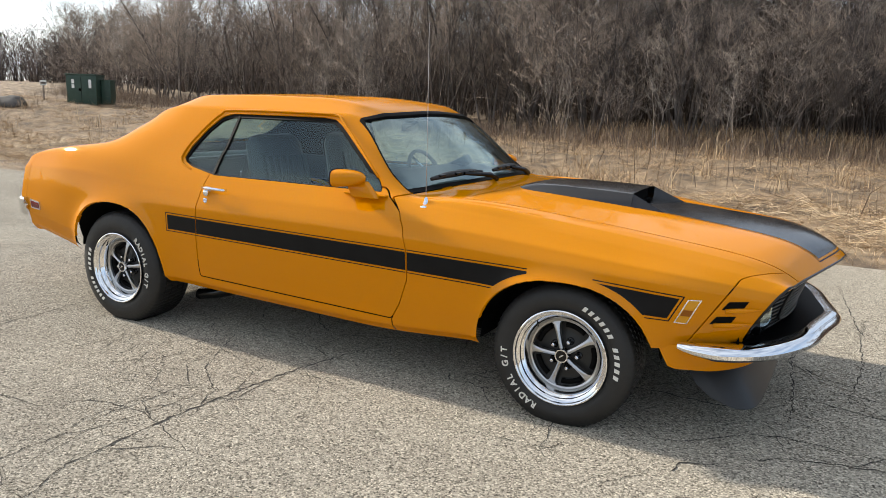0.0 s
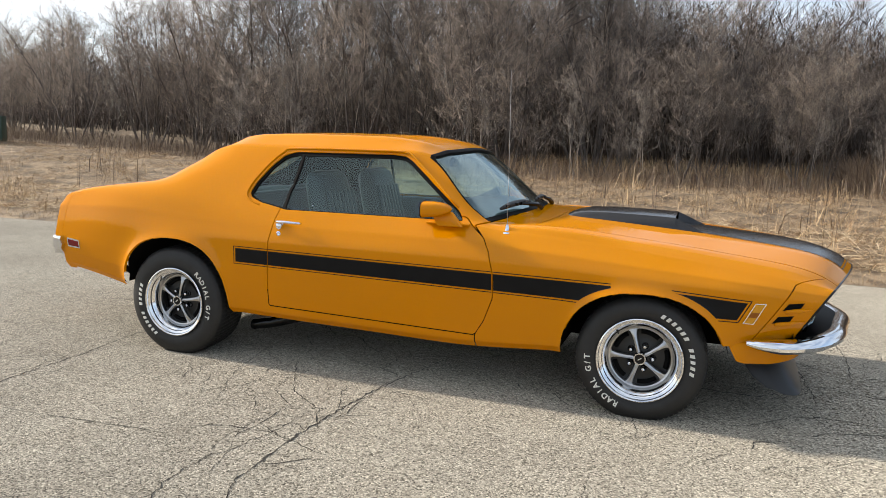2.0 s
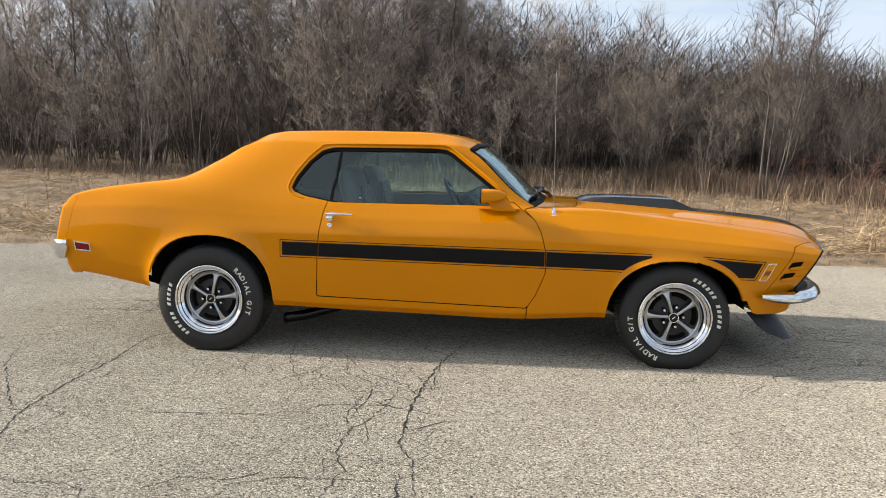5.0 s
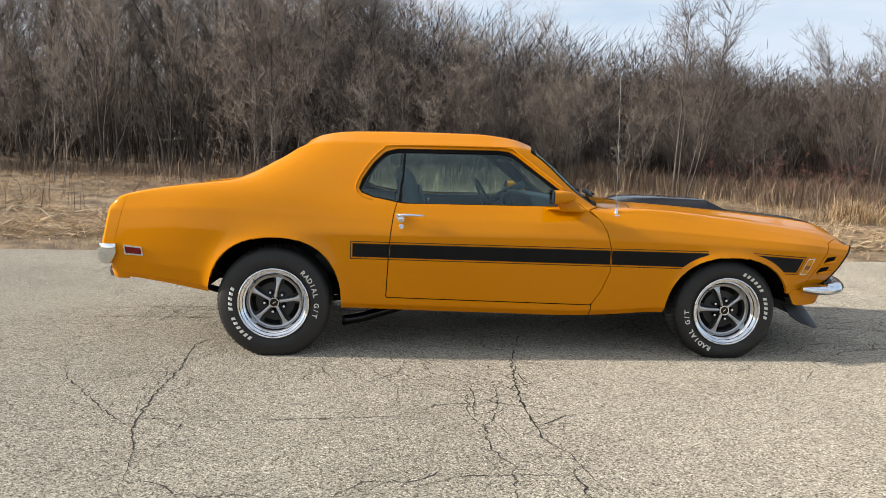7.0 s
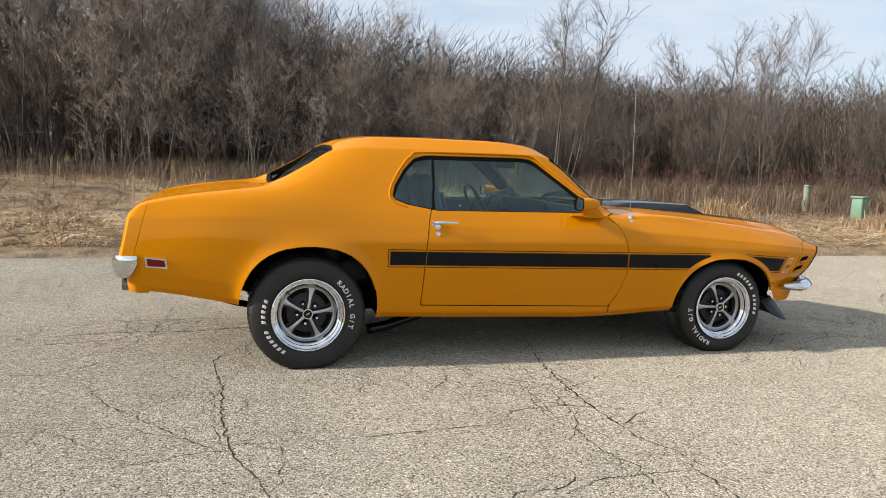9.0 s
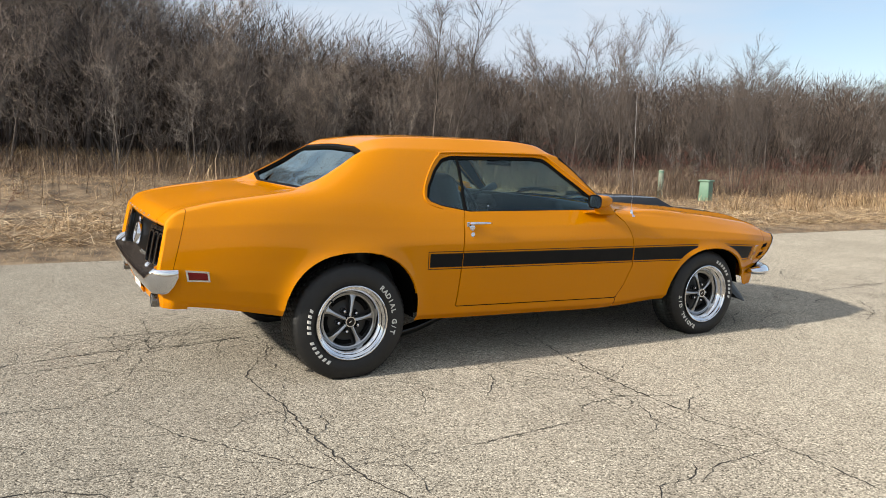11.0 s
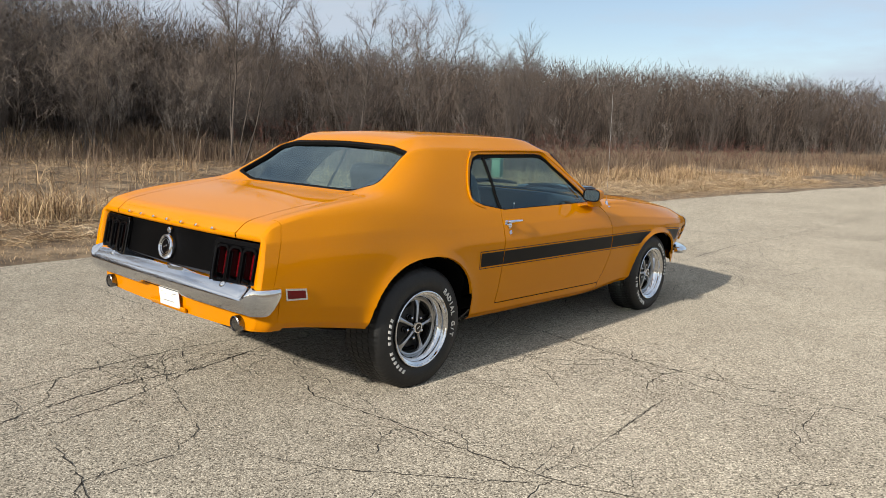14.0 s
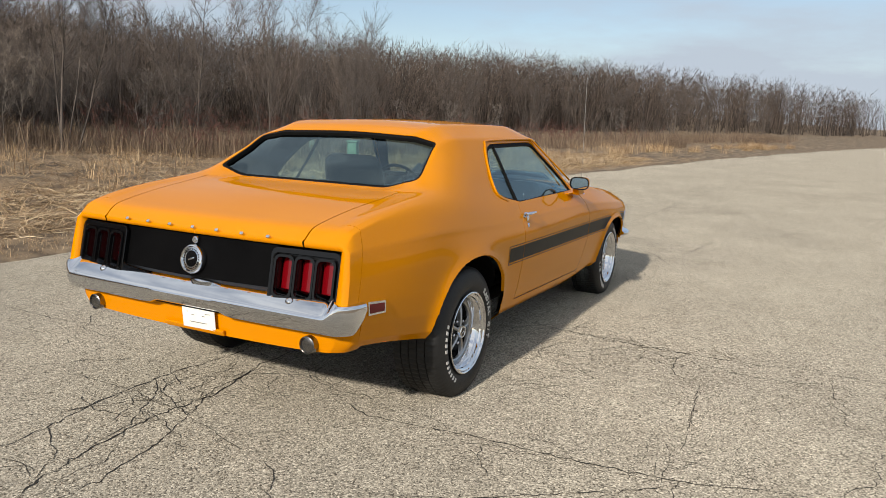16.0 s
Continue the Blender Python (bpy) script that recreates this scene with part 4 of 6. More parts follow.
for s in (-1, 1):
    for cx, cz, a, b, n in ((-1.366, .32, .40, .40, 2.4), (1.373, .28, .402, .366, 2.3)):
        loop = []
        for k in range(25):
            t = math.pi * k / 24
            loop.append((cx + a * math.copysign(abs(math.cos(t)) ** (2 / n), math.cos(t)), cz + b * math.sin(t) ** (2 / n)))
        ends = (.30, .40) if cx < 0 else (.35, .30)
        loop = [(loop[0][0], ends[0]), *[q for q in loop if q[1] > max(ends)], (loop[-1][0], ends[1])]
        rows = [[(x, s * min(y, .795 + .5 * max(0, z - .44)), z) for x, z in loop] for y in (.85, .70, .46)] + [[(cx + (x - cx) * .02, s * .455, cz + (z - cz) * .02) for x, z in loop]]
        part("wheel_well", band(rows), MATT, car)
    spring = part("leaf_spring", tube([(-2.05, s * .52, .42), (-1.75, s * .52, .33), (-1.37, s * .52, .26), (-.95, s * .52, .30)], .022, 6), MATT, car)

# handles, mirrors, antenna, wipers
for s in (-1, 1):
    w = flank(-.6, .84)
    h = part("door_handle", tube([(-.650, s * (w + .006), .850), (-.645, s * (w + .026), .853), (-.60, s * (w + .032), .855), (-.53, s * (w + .030), .853), (-.500, s * (w + .020), .851), (-.497, s * (w + .004), .850)], [.007, .009, .0085, .007, .007, .006], 10), CHROME, car, "chrome door handle")
    part("handle_plate", box((.050, .008, .030), (-.637, s * (w + .003), .845), .004, (s * -9, 0, 0)), CHROME, h)
    b = part("handle_button", lathe([(.018, 0), (.018, .012), (.012, .016), (0, .016)], 20), CHROME, h)
    b.matrix_world = pose(-.632, s * (flank(-.63, .828) + .002), .828, 0, 0, 0 if s > 0 else 180)
    k = part("door_lock", lathe([(.014, 0), (.014, .006), (.009, .009), (.004, .006), (0, .006)], 20), CHROME, car, "round chrome door lock")
    k.matrix_world = pose(-.630, s * flank(-.63, .787), .787, 0, 0, 0 if s > 0 else 180)
    part("lock_pin", lathe([(0, .036), (.005, .034), (.006, .028), (.003, .024), (.003, 0)], 10), CHROME, car).matrix_world = pose(-.47, s * .778, .916, 90, 0, 0)
    # mirror: a bullet housing on a foot
    rows = []
    for t in np.linspace(0, 1, 14):
        x = .250 + .150 * t
        k = (1 - t ** 2.6) ** .62 * .999 + .0005
        rows.append([(x, s * .905 + .062 * k * math.copysign(abs(math.cos(a)) ** .6, math.cos(a)) - s * .012 * t, .978 + .006 * t + .040 * k * math.copysign(abs(math.sin(a)) ** .6, math.sin(a))) for a in np.linspace(0, 2 * math.pi, 29)])
    mirror = part("door_mirror", band(rows), PAINT, car, "orange bullet-shaped door mirror")
    part("mirror_rim", tube([(.250, y, z) for _, y, z in rows[0][:-1]], .004, 6, closed=True), BLACK, mirror)
    part("mirror_glass", band([[(.254, s * .905 + (y - s * .905) * k, .978 + (z - .978) * k) for _, y, z in rows[0]] for k in (.98, .01)]), MIRROR, mirror)
    foot = box((.115, .045, .075), (.345, s * .865, .930), .008, (0, 0, 0), lambda x, y, z: (x + (.03 if z < 0 else -.012) + (.02 if z < 0 and x > 0 else 0), y * (1.1 if z < 0 else .8), z))
    part("mirror_foot", foot, PAINT, mirror)
    part("mirror_base", box((.235, .040, .010), (.355, s * (flank(.35, .905) + .006), .902), .004), PAINT, mirror)
at = (.668, -.795, .868)
mast = part("antenna_base", lathe([(.030, 0), (.029, .006), (.018, .010), (.012, .022), (.009, .036), (.006, .046)], 20), CHROME, car, "chrome antenna base")
mast.matrix_world = pose(*at, 90, 0, 0)
part("antenna_mast", tube([(at[0], at[1], at[2] + .04), (at[0] - .004, at[1] + .002, at[2] + .40), (at[0] - .012, at[1] + .005, 1.685)], [.0014, .0012, .0010], 6), MAST, car, "thin steel antenna mast")
part("antenna_tip", lathe([(0, .004), (.004, 0), (0, -.004)], 10), STEEL, car).matrix_world = pose(at[0] - .012, at[1] + .005, 1.686, 90, 0, 0)


def shield_at(w, k):
    """A place on the windshield: w across, k from the foot (0) to the top (1)."""
    X = .53 - .41 * k
    c, e = [(float(LINES[i][1](X))) for i in (11, 9)]
    we = float(LINES[9][0](X))
    z = c + (e - c) * min(1, abs(w) / we) ** 2.2
    return Vector((X + float(SWEEP(X)) * (1 - min(1, abs(w) / .8) ** 2) + .012, w, z + .012))


for y0, y1 in ((-.05, -.56), (.52, .02)):
    arm = part("wiper_arm", tube([shield_at(y0, -.06), shield_at(y0 - .05, .02) + Vector((.015, 0, .01)), shield_at((y0 + y1) / 2 - .02, .075) + Vector((.012, 0, .012))], [.015, .013, .009], 8), BLACK, car, "black wiper arm")
    part("wiper_blade", tube([shield_at(y0 - .02 + (y1 - y0) * t, .07 + .03 * math.sin(3 * t)) + Vector((.004, 0, .006)) for t in np.linspace(.12, 1, 9)], [.008, .012, .015, .016, .016, .016, .015, .012, .008], 6), RUBBER, arm)
    for t in (.35, .6, .85):
        part("blade_clip", box((.02, .05, .012), shield_at(y0 - .02 + (y1 - y0) * t, .085) + Vector((.012, 0, .012)), .003), BLACK, arm)

# cabin
cab = part("dashboard", box((.30, 1.28, .20), (.40, 0, .83), .05, (0, 0, 0), lambda x, y, z: (x - (.10 if z > 0 and x < 0 else 0), y, z + (.05 if x < 0 and z > 0 else 0))), VINYL, car, "dark blue-grey vinyl dashboard")
part("instrument_hood", box((.20, .42, .10), (.22, .36, .90), .04), VINYL, cab)
wheel_c = Matrix.Translation((.02, .36, .87)) @ Matrix.Rotation(radians(64), 4, "Y")
steer = part("steering_wheel", tube([wheel_c @ Vector((.185 * math.cos(a), .185 * math.sin(a), 0)) for a in np.linspace(0, 2 * math.pi, 33)[:-1]], .012, 8, closed=True), VINYL, car, "dark steering wheel with metal spokes")
for a in (0, 120, 240):
    part("wheel_spoke", tube([wheel_c @ Vector((0, 0, .03)), wheel_c @ Vector((.18 * math.cos(radians(a + 90)), .18 * math.sin(radians(a + 90)), 0))], [.014, .008], 8), STEEL, steer)
part("steering_column", tube([wheel_c @ Vector((0, 0, .03)), wheel_c @ Vector((0, 0, .32))], .03, 12), VINYL, steer)
part("wheel_boss", tube([wheel_c @ Vector((0, 0, .0)), wheel_c @ Vector((0, 0, -.03))], .045, 16), VINYL, steer)
for y in (-.36, .36):
    seat = part("seat_cushion", box((.50, .50, .16), (-.22, y, .50), .05), VINYL, car, "dark vinyl bucket seat")
    part("seat_back", box((.15, .50, .64), (-.545, y, .815), .072, (0, -14, 0), lambda x, yy, z: (x * (.8 if z > 0 else 1), yy * (.84 if z > 0 else 1), z)), VINYL, seat)
    for k in range(-3, 4):
        part("seat_rib", box((.02, .045, .44), (-.462, y + k * .050, .80), .009, (0, -14, 0)), VINYL, seat)
bench = part("rear_bench", box((.46, 1.12, .18), (-1.05, 0, .52), .05), VINYL, car, "dark vinyl rear bench")
part("bench_back", box((.14, 1.14, .44), (-1.25, 0, .76), .05, (0, -20, 0)), VINYL, bench)
part("parcel_shelf", box((.34, 1.14, .02), (-1.365, 0, .945), .006), VINYL, car)
part("console", box((.7, .18, .22), (-.15, 0, .50), .04), VINYL, car)
for s in (-1, 1):
    part("door_card", box((1.10, .03, .50), (-.10, s * .775, .655), .012), VINYL, car)
    part("quarter_card", box((.62, .03, .18), (-.98, s * .765, .835), .012), VINYL, car)
part("headliner", panel([lambda x, w, z, v, X: np.minimum(np.minimum(X + 1.19, .10 - X), v - 9.3)], lift=-.035, flange=0), LINER, car)
part("rear_view_mirror", box((.025, .24, .055), (.10, 0, 1.20), .01, (0, 10, 12)), BLACK, car)
part("mirror_stem", tube([(.11, 0, 1.21), (.16, 0, 1.262)], .008, 8), BLACK, car)
part("cabin_floor", box((2.2, 1.3, .04), (-.5, 0, .40), .01), MATT, car)
part("firewall", box((.03, 1.3, .5), (.60, 0, .62), .01), MATT, car)


# ---- wheels ----
def tyre_mesh(R, width, groove=4):
    """A tyre round the y axis, its outer side wall at y = 0, grooved and cut into blocks."""
    half = width / 2
    prof = [(.196, -.012), (.204, -.004), (.214, -.001), (.224, .004), (.245, .009), (.268, .008), (R - .030, .000), (R - .020, -.006), (R - .010, -.016)]
    prof = [(r, y - .009) for r, y in prof]
    ribs, n = [], 5
    t0, t1 = -.030, -width + .012
    for k in range(n):
        a, b = t0 + (t1 - t0) * k / n, t0 + (t1 - t0) * (k + 1) / n
        crown = lambda y: R - .006 * ((y + half) / half) ** 2
        ribs += [(crown(a), a - .003), (crown(b), b + .003), (crown(b) - .008, b + .001), (crown(b) - .008, b - .001)]
    ribs = ribs[:-2]
    back = [(r, -width - y - .018 + .012) for r, y in prof[::-1]]
    full = prof + ribs + back
    segs, bm, rings = 216, bmesh.new(), []
    first, last = len(prof), len(prof) + len(ribs)
    for i, (r, y) in enumerate(full):
        ring = []
        for j in range(segs):
            rr, a = r, 2 * math.pi * j / segs
            rib = (i - first) // 4
            if first <= i < last and (j + 2 * rib) % 3 == 0 and (i - first) % 4 < 2:
                rr -= .004
            if i in (first - 1, first - 2) and j % 3 == 0:
                rr -= .002
            ring.append(bm.verts.new((rr * math.cos(a), y, rr * math.sin(a))))
        rings.append(ring)
    for a, b in zip(rings, rings[1:]):
        for j in range(segs):
            bm.faces.new((a[j], a[(j + 1) % segs], b[(j + 1) % segs], b[j])).smooth = True
    bmesh.ops.recalc_face_normals(bm, faces=bm.faces)
    soften(bm, 35)
    return bm


def glyph(text, size, deep):
    """Raised lettering in the x y plane, about its middle."""
    cu = bpy.data.curves.new("letter", "FONT")
    cu.body, cu.size, cu.extrude, cu.align_x, cu.align_y, cu.offset, cu.resolution_u = text, size, deep, "CENTER", "CENTER", .0009, 3
    ob = bpy.data.objects.new("letter", cu)
    me = bpy.data.meshes.new_from_object(ob)
    bm = bmesh.new()
    bm.from_mesh(me)
    bpy.data.objects.remove(ob)
    bpy.data.meshes.remove(me)
    return bm


def wheel(R, width, lettering, first_spoke, hub):
    """A wheel at the origin, facing -y."""
    ob = empty("wheel")
    bm = tyre_mesh(R, width)
    for v in bm.verts:
        v.co.y = -v.co.y
        if v.co.z < -hub + .0:
            v.co.z = -hub + .0005
    bmesh.ops.reverse_faces(bm, faces=bm.faces)
    tyre = part("tyre", bm, RUBBER, ob, "black tyre with raised white lettering")
    for start, end, letters in lettering:
        for k in range(len(letters)):
            if letters[k] == " ":
                continue
            a = radians(start + (end - start) * (k + .5) / len(letters))
            if letters[k] != "a":
                sign = part("letter", glyph(letters[k], .040, .0015), WHITE, tyre)
                sign.matrix_local = Matrix(((math.sin(a), math.cos(a), 0, .2495 * math.cos(a)), (0, 0, -1, -.0015), (-math.cos(a), math.sin(a), 0, .2495 * math.sin(a)), (0, 0, 0, 1)))
                continue
            wide = abs(radians(end - start)) * .252 / len(letters) * .56
            rows = []
            for rr, yy in ((.2375, .003), (.239, -.0006), (.247, -.0014), (.256, -.0018), (.260, .0006), (.262, .004)):
                lean = (rr - .25) * .25
                rows.append([(rr * math.cos(a - (u * wide + lean) / rr), yy, rr * math.sin(a - (u * wide + lean) / rr)) for u in (-.5, -.25, 0, .25, .5)])
            part("letter_bar", band(rows), WHITE, tyre)
    flip = lambda prof: [(r, -y) for r, y in prof]
    rim = part("rim", lathe(flip([(.200, -.10), (.203, -.012), (.209, -.004), (.2085, .002), (.204, .004), (.199, .001), (.196, -.006), (.187, -.010), (.183, -.014), (.181, -.022), (.172, -.030), (.166, -.040), (.160, -.072), (.158, -.082), (.150, -.088)]), 72, 30), CHROME, ob, "polished chrome rim")
    part("wheel_disc", lathe(flip([(.160, -.078), (.140, -.095), (.09, -.098), (.06, -.085), (.0, -.080)]), 48), GUNMETAL, rim)
    part("inner_ring", lathe(flip([(.161, -.070), (.153, -.062), (.146, -.066), (.143, -.078)]), 60), SILVER, rim)
    for k in range(5):
        a = radians(first_spoke + 72 * k)
        rows = []
        for r, hw, y, th in ((.026, .0085, -.046, .02), (.055, .0075, -.047, .02), (.085, .0080, -.050, .02), (.115, .0100, -.055, .018), (.136, .0145, -.061, .014), (.149, .027, -.067, .008)):
            d, e = Vector((math.cos(a), 0, math.sin(a))), Vector((-math.sin(a), 0, math.cos(a)))
            rows.append([d * r + e * u * hw + Vector((0, -y + q * th, 0)) for u, q in ((-1.25, 1), (-1, .15), (-.55, 0), (0, -.12), (.55, 0), (1, .15), (1.25, 1))])
        sp = band(rows)
        soften(sp, 35)
        part("spoke", sp, SILVER, rim)
        b = a + radians(36)
        nut = lathe(flip([(.0095, -.088), (.0095, -.060), (.008, -.052), (.004, -.049), (0, -.049)]), 6, 25)
        bmesh.ops.translate(nut, verts=nut.verts, vec=(.060 * math.cos(b), 0, .060 * math.sin(b)))
        part("lug_nut", nut, CHROME, rim)
        seat = lathe(flip([(.017, -.088), (.017, -.080), (.012, -.076)]), 18)
        bmesh.ops.translate(seat, verts=seat.verts, vec=(.060 * math.cos(b), 0, .060 * math.sin(b)))
        part("nut_seat", seat, BLACK, rim)
        # raised window edges between the spokes
        arc = [Vector((.127 * math.cos(b + t), .088, .127 * math.sin(b + t))) for t in np.linspace(-.36, .36, 9)]
        part("disc_slot", tube(arc, .012, 6), MATT, rim)
    boss = part("hub_cap", lathe(flip([(.032, -.06), (.032, -.036), (.029, -.030), (.024, -.030), (.0225, -.034), (.0, -.033)]), 40, 30), CHROME, ob, "chrome hub cap with a black centre")
    part("cap_disc", lathe(flip([(.0230, -.0330), (.0, -.0315)]), 32), BLACK, boss)
    part("cap_mark", box((.022, .002, .005), (0, .0312, 0), .0008, (0, -35, 0)), CHROME, boss)
    valve = part("valve", tube([(.172 * math.cos(2.3), .034, .172 * math.sin(2.3)), (.160 * math.cos(2.3), .018, .160 * math.sin(2.3))], .004, 6), RUBBER, rim)
    return ob


FACE = .862
for end, R, width, hub, words, spoke in ((AXLE, .318, .235, HUB_F, ((70, -12, "aaaaaa aaaaa"), (250, 178, "RADIAL G/T")), 107), (-AXLE, .334, .262, HUB_R, ((240, 157, "aaaaaa aaaaa"), (50, -20, "RADIAL G/T")), 80)):
    face = FACE + (.0 if end > 0 else .004)
    right = wheel(R, width, words, spoke, hub)
    right.parent = car
    right.matrix_world = pose(end, -face, hub)
    other = copy_thing(right, pose(end, face, hub, 0, 0, 180))


# ---- the land ----
EDGE = glide([(-400, 3.8), (-60, 3.8), (-10, 3.82), (0, 3.92), (10, 3.95), (16, 3.7), (26, 2.75), (49, -.4), (94, -8.5), (160, -27), (400, -120)])
RISE = glide([(-80, 1.6), (-30, 1.15), (-20, .88), (-10, .56), (0, .50), (8, .34), (14, .17), (30, .2), (60, .35), (120, .6)])


def ground_z(x, y):
    """The height of the land; e is the distance beyond the road's edge."""
    x, y = np.asarray(x, float), np.asarray(y, float)
    e = y - EDGE(x)
    up = np.clip((e - .9) / 7.5, 0, 1)
    z = -.03 + .05 * np.clip(e / .5, 0, 1) + .09 * np.clip((e - .9) / .5, 0, 1) + (RISE(x) - .11) * up * up * (3 - 2 * up)
    z = z + (.018 + .05 * np.clip((x - 6) / 25, 0, 1)) * np.clip(e - 14, 0, 45)
    lump = np.sin(x * 1.7 + y * .9) * np.sin(y * 2.3 - x * .6) + .8 * np.sin(x * 3.9 - y * 2.1 + 2 * np.sin(y * 1.3)) * np.sin(y * 4.4 + x * 1.6) + .6 * np.sin(x * 7.3 + y * 3.7) * np.sin(y * 8.1 - x * 2.9 + 1.5 * np.sin(x))
    return z + .035 * lump * np.clip((e - .9) / .8, 0, 1)


def asphalt():
    m = material("asphalt", (.3, .28, .25), .95, specular_ior_level=.05, diffuse_roughness=.45)
    link, shader, node = wire(m)
    at = node("TexCoord").outputs["Object"]
    stone = node("TexVoronoi", Scale=165.0)
    big = node("TexVoronoi", Scale=120.0)
    patch = node("TexNoise", Scale=.55, Detail=5, Roughness=.6)
    stain = node("TexNoise", Scale=3.1, Detail=6, Roughness=.7)
    grit = node("TexNoise", Scale=260.0, Detail=3)
    for n in (stone, big, patch, stain, grit):
        link(at, n.inputs["Vector"])
    ramp = node("ValToRGB")
    el = ramp.color_ramp.elements
    el[0].position, el[0].color = 0, (.075, .068, .058, 1)
    el[1].position, el[1].color = 1, (.70, .640, .530, 1)
    for p, c in ((.14, (.205, .187, .153)), (.48, (.345, .314, .258)), (.84, (.455, .415, .342))):
        e = el.new(p)
        e.color = (*c, 1)
    sep = node("SeparateColor")
    link(stone.outputs["Color"], sep.inputs[0])
    link(sep.outputs[0], ramp.inputs[0])
    mul = node("Mix", data_type="RGBA", blend_type="MULTIPLY")
    mul.inputs[0].default_value = 1
    tone = node("ValToRGB")
    tone.color_ramp.elements[0].position, tone.color_ramp.elements[0].color = .30, (.84, .83, .82, 1)
    tone.color_ramp.elements[1].position, tone.color_ramp.elements[1].color = .70, (1.08, 1.07, 1.05, 1)
    link(patch.outputs[0], tone.inputs[0])
    link(ramp.outputs[0], mul.inputs[6])
    link(tone.outputs[0], mul.inputs[7])
    mul2 = node("Mix", data_type="RGBA", blend_type="MULTIPLY")
    mul2.inputs[0].default_value = 1
    tone2 = node("ValToRGB")
    tone2.color_ramp.elements[0].position, tone2.color_ramp.elements[0].color = .28, (.89, .88, .87, 1)
    tone2.color_ramp.elements[1].position, tone2.color_ramp.elements[1].color = .55, (1, 1, 1, 1)
    link(stain.outputs[0], tone2.inputs[0])
    link(mul.outputs[2], mul2.inputs[6])
    link(tone2.outputs[0], mul2.inputs[7])
    pits = node("Mix", data_type="RGBA", blend_type="MULTIPLY")
    pits.inputs[0].default_value = 1
    tone3 = node("ValToRGB")
    tone3.color_ramp.elements[0].position, tone3.color_ramp.elements[0].color = .04, (.50, .49, .48, 1)
    tone3.color_ramp.elements[1].position, tone3.color_ramp.elements[1].color = .13, (1, 1, 1, 1)
    sep2 = node("SeparateColor")
    link(big.outputs["Color"], sep2.inputs[0])
    link(sep2.outputs[1], tone3.inputs[0])
    link(mul2.outputs[2], pits.inputs[6])
    link(tone3.outputs[0], pits.inputs[7])
    link(pits.outputs[2], shader.inputs["Base Color"])
    b1 = node("Bump", Strength=.55, Distance=.0035)
    b1.invert = True
    link(stone.outputs["Distance"], b1.inputs["Height"])
    b2 = node("Bump", Strength=.35, Distance=.003)
    link(grit.outputs[0], b2.inputs["Height"])
    link(b1.outputs[0], b2.inputs["Normal"])
    link(b2.outputs[0], shader.inputs["Normal"])
    return m


def straw(name, stops, rough=.85):
    """Dry stems: each piece takes its own tint."""
    m = material(name, stops[0][1], rough)
    link, shader, node = wire(m)
    g = node("NewGeometry")
    ramp = node("ValToRGB")
    el = ramp.color_ramp.elements
    while len(el) < len(stops):
        el.new(.5)
    for e, (p, c) in zip(el, stops):
        e.position, e.color = p, (*c, 1)
    link(g.outputs["Random Per Island"], ramp.inputs[0])
    link(ramp.outputs[0], shader.inputs["Base Color"])
    return m


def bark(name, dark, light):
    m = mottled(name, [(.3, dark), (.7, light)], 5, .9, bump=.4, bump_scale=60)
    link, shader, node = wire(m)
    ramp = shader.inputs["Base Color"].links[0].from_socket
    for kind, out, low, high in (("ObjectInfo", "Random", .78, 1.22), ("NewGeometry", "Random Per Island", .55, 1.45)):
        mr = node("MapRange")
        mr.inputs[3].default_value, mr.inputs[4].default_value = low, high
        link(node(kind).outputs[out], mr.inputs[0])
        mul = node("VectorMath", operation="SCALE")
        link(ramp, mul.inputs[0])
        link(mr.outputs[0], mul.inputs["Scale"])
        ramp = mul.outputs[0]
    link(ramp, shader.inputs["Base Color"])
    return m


ASPHALT = asphalt()
CRACK = mottled("crack", [(.3, (.008, .007, .006)), (.7, (.030, .027, .023))], 30, .95)
SOIL = mottled("dry_ground", [(.30, (.053, .036, .023)), (.45, (.129, .090, .054)), (.57, (.236, .169, .102)), (.70, (.327, .245, .152))], 2.6, .95, bump=1.0, bump_scale=30, detail=10)
HAY = straw("hay", [(0, (.077, .044, .023)), (.3, (.228, .140, .073)), (.65, (.450, .307, .166)), (1, (.679, .509, .307))])
REED = straw("reed", [(0, (.066, .041, .029)), (.4, (.135, .090, .061)), (.75, (.215, .152, .102)), (1, (.33, .250, .168))])
BARK = bark("bark", (.155, .124, .101), (.310, .252, .209))
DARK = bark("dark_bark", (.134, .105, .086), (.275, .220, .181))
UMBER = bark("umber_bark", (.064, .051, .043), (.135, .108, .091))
TRUNK = bark("trunk_bark", (.050, .041, .035), (.115, .095, .082))
STRAW = straw("straw", [(0, (.15, .095, .052)), (.3, (.44, .30, .17)), (.65, (.66, .49, .295)), (1, (.80, .655, .45))])
PALE = bark("pale_bark", (.13, .11, .095), (.24, .207, .18))
RUST = bark("red_bark", (.10, .040, .030), (.17, .075, .055))
FARBARK = straw("far_branches", [(0, (.020, .015, .012)), (.4, (.062, .046, .037)), (.75, (.108, .082, .066)), (1, (.185, .144, .118))], .95)


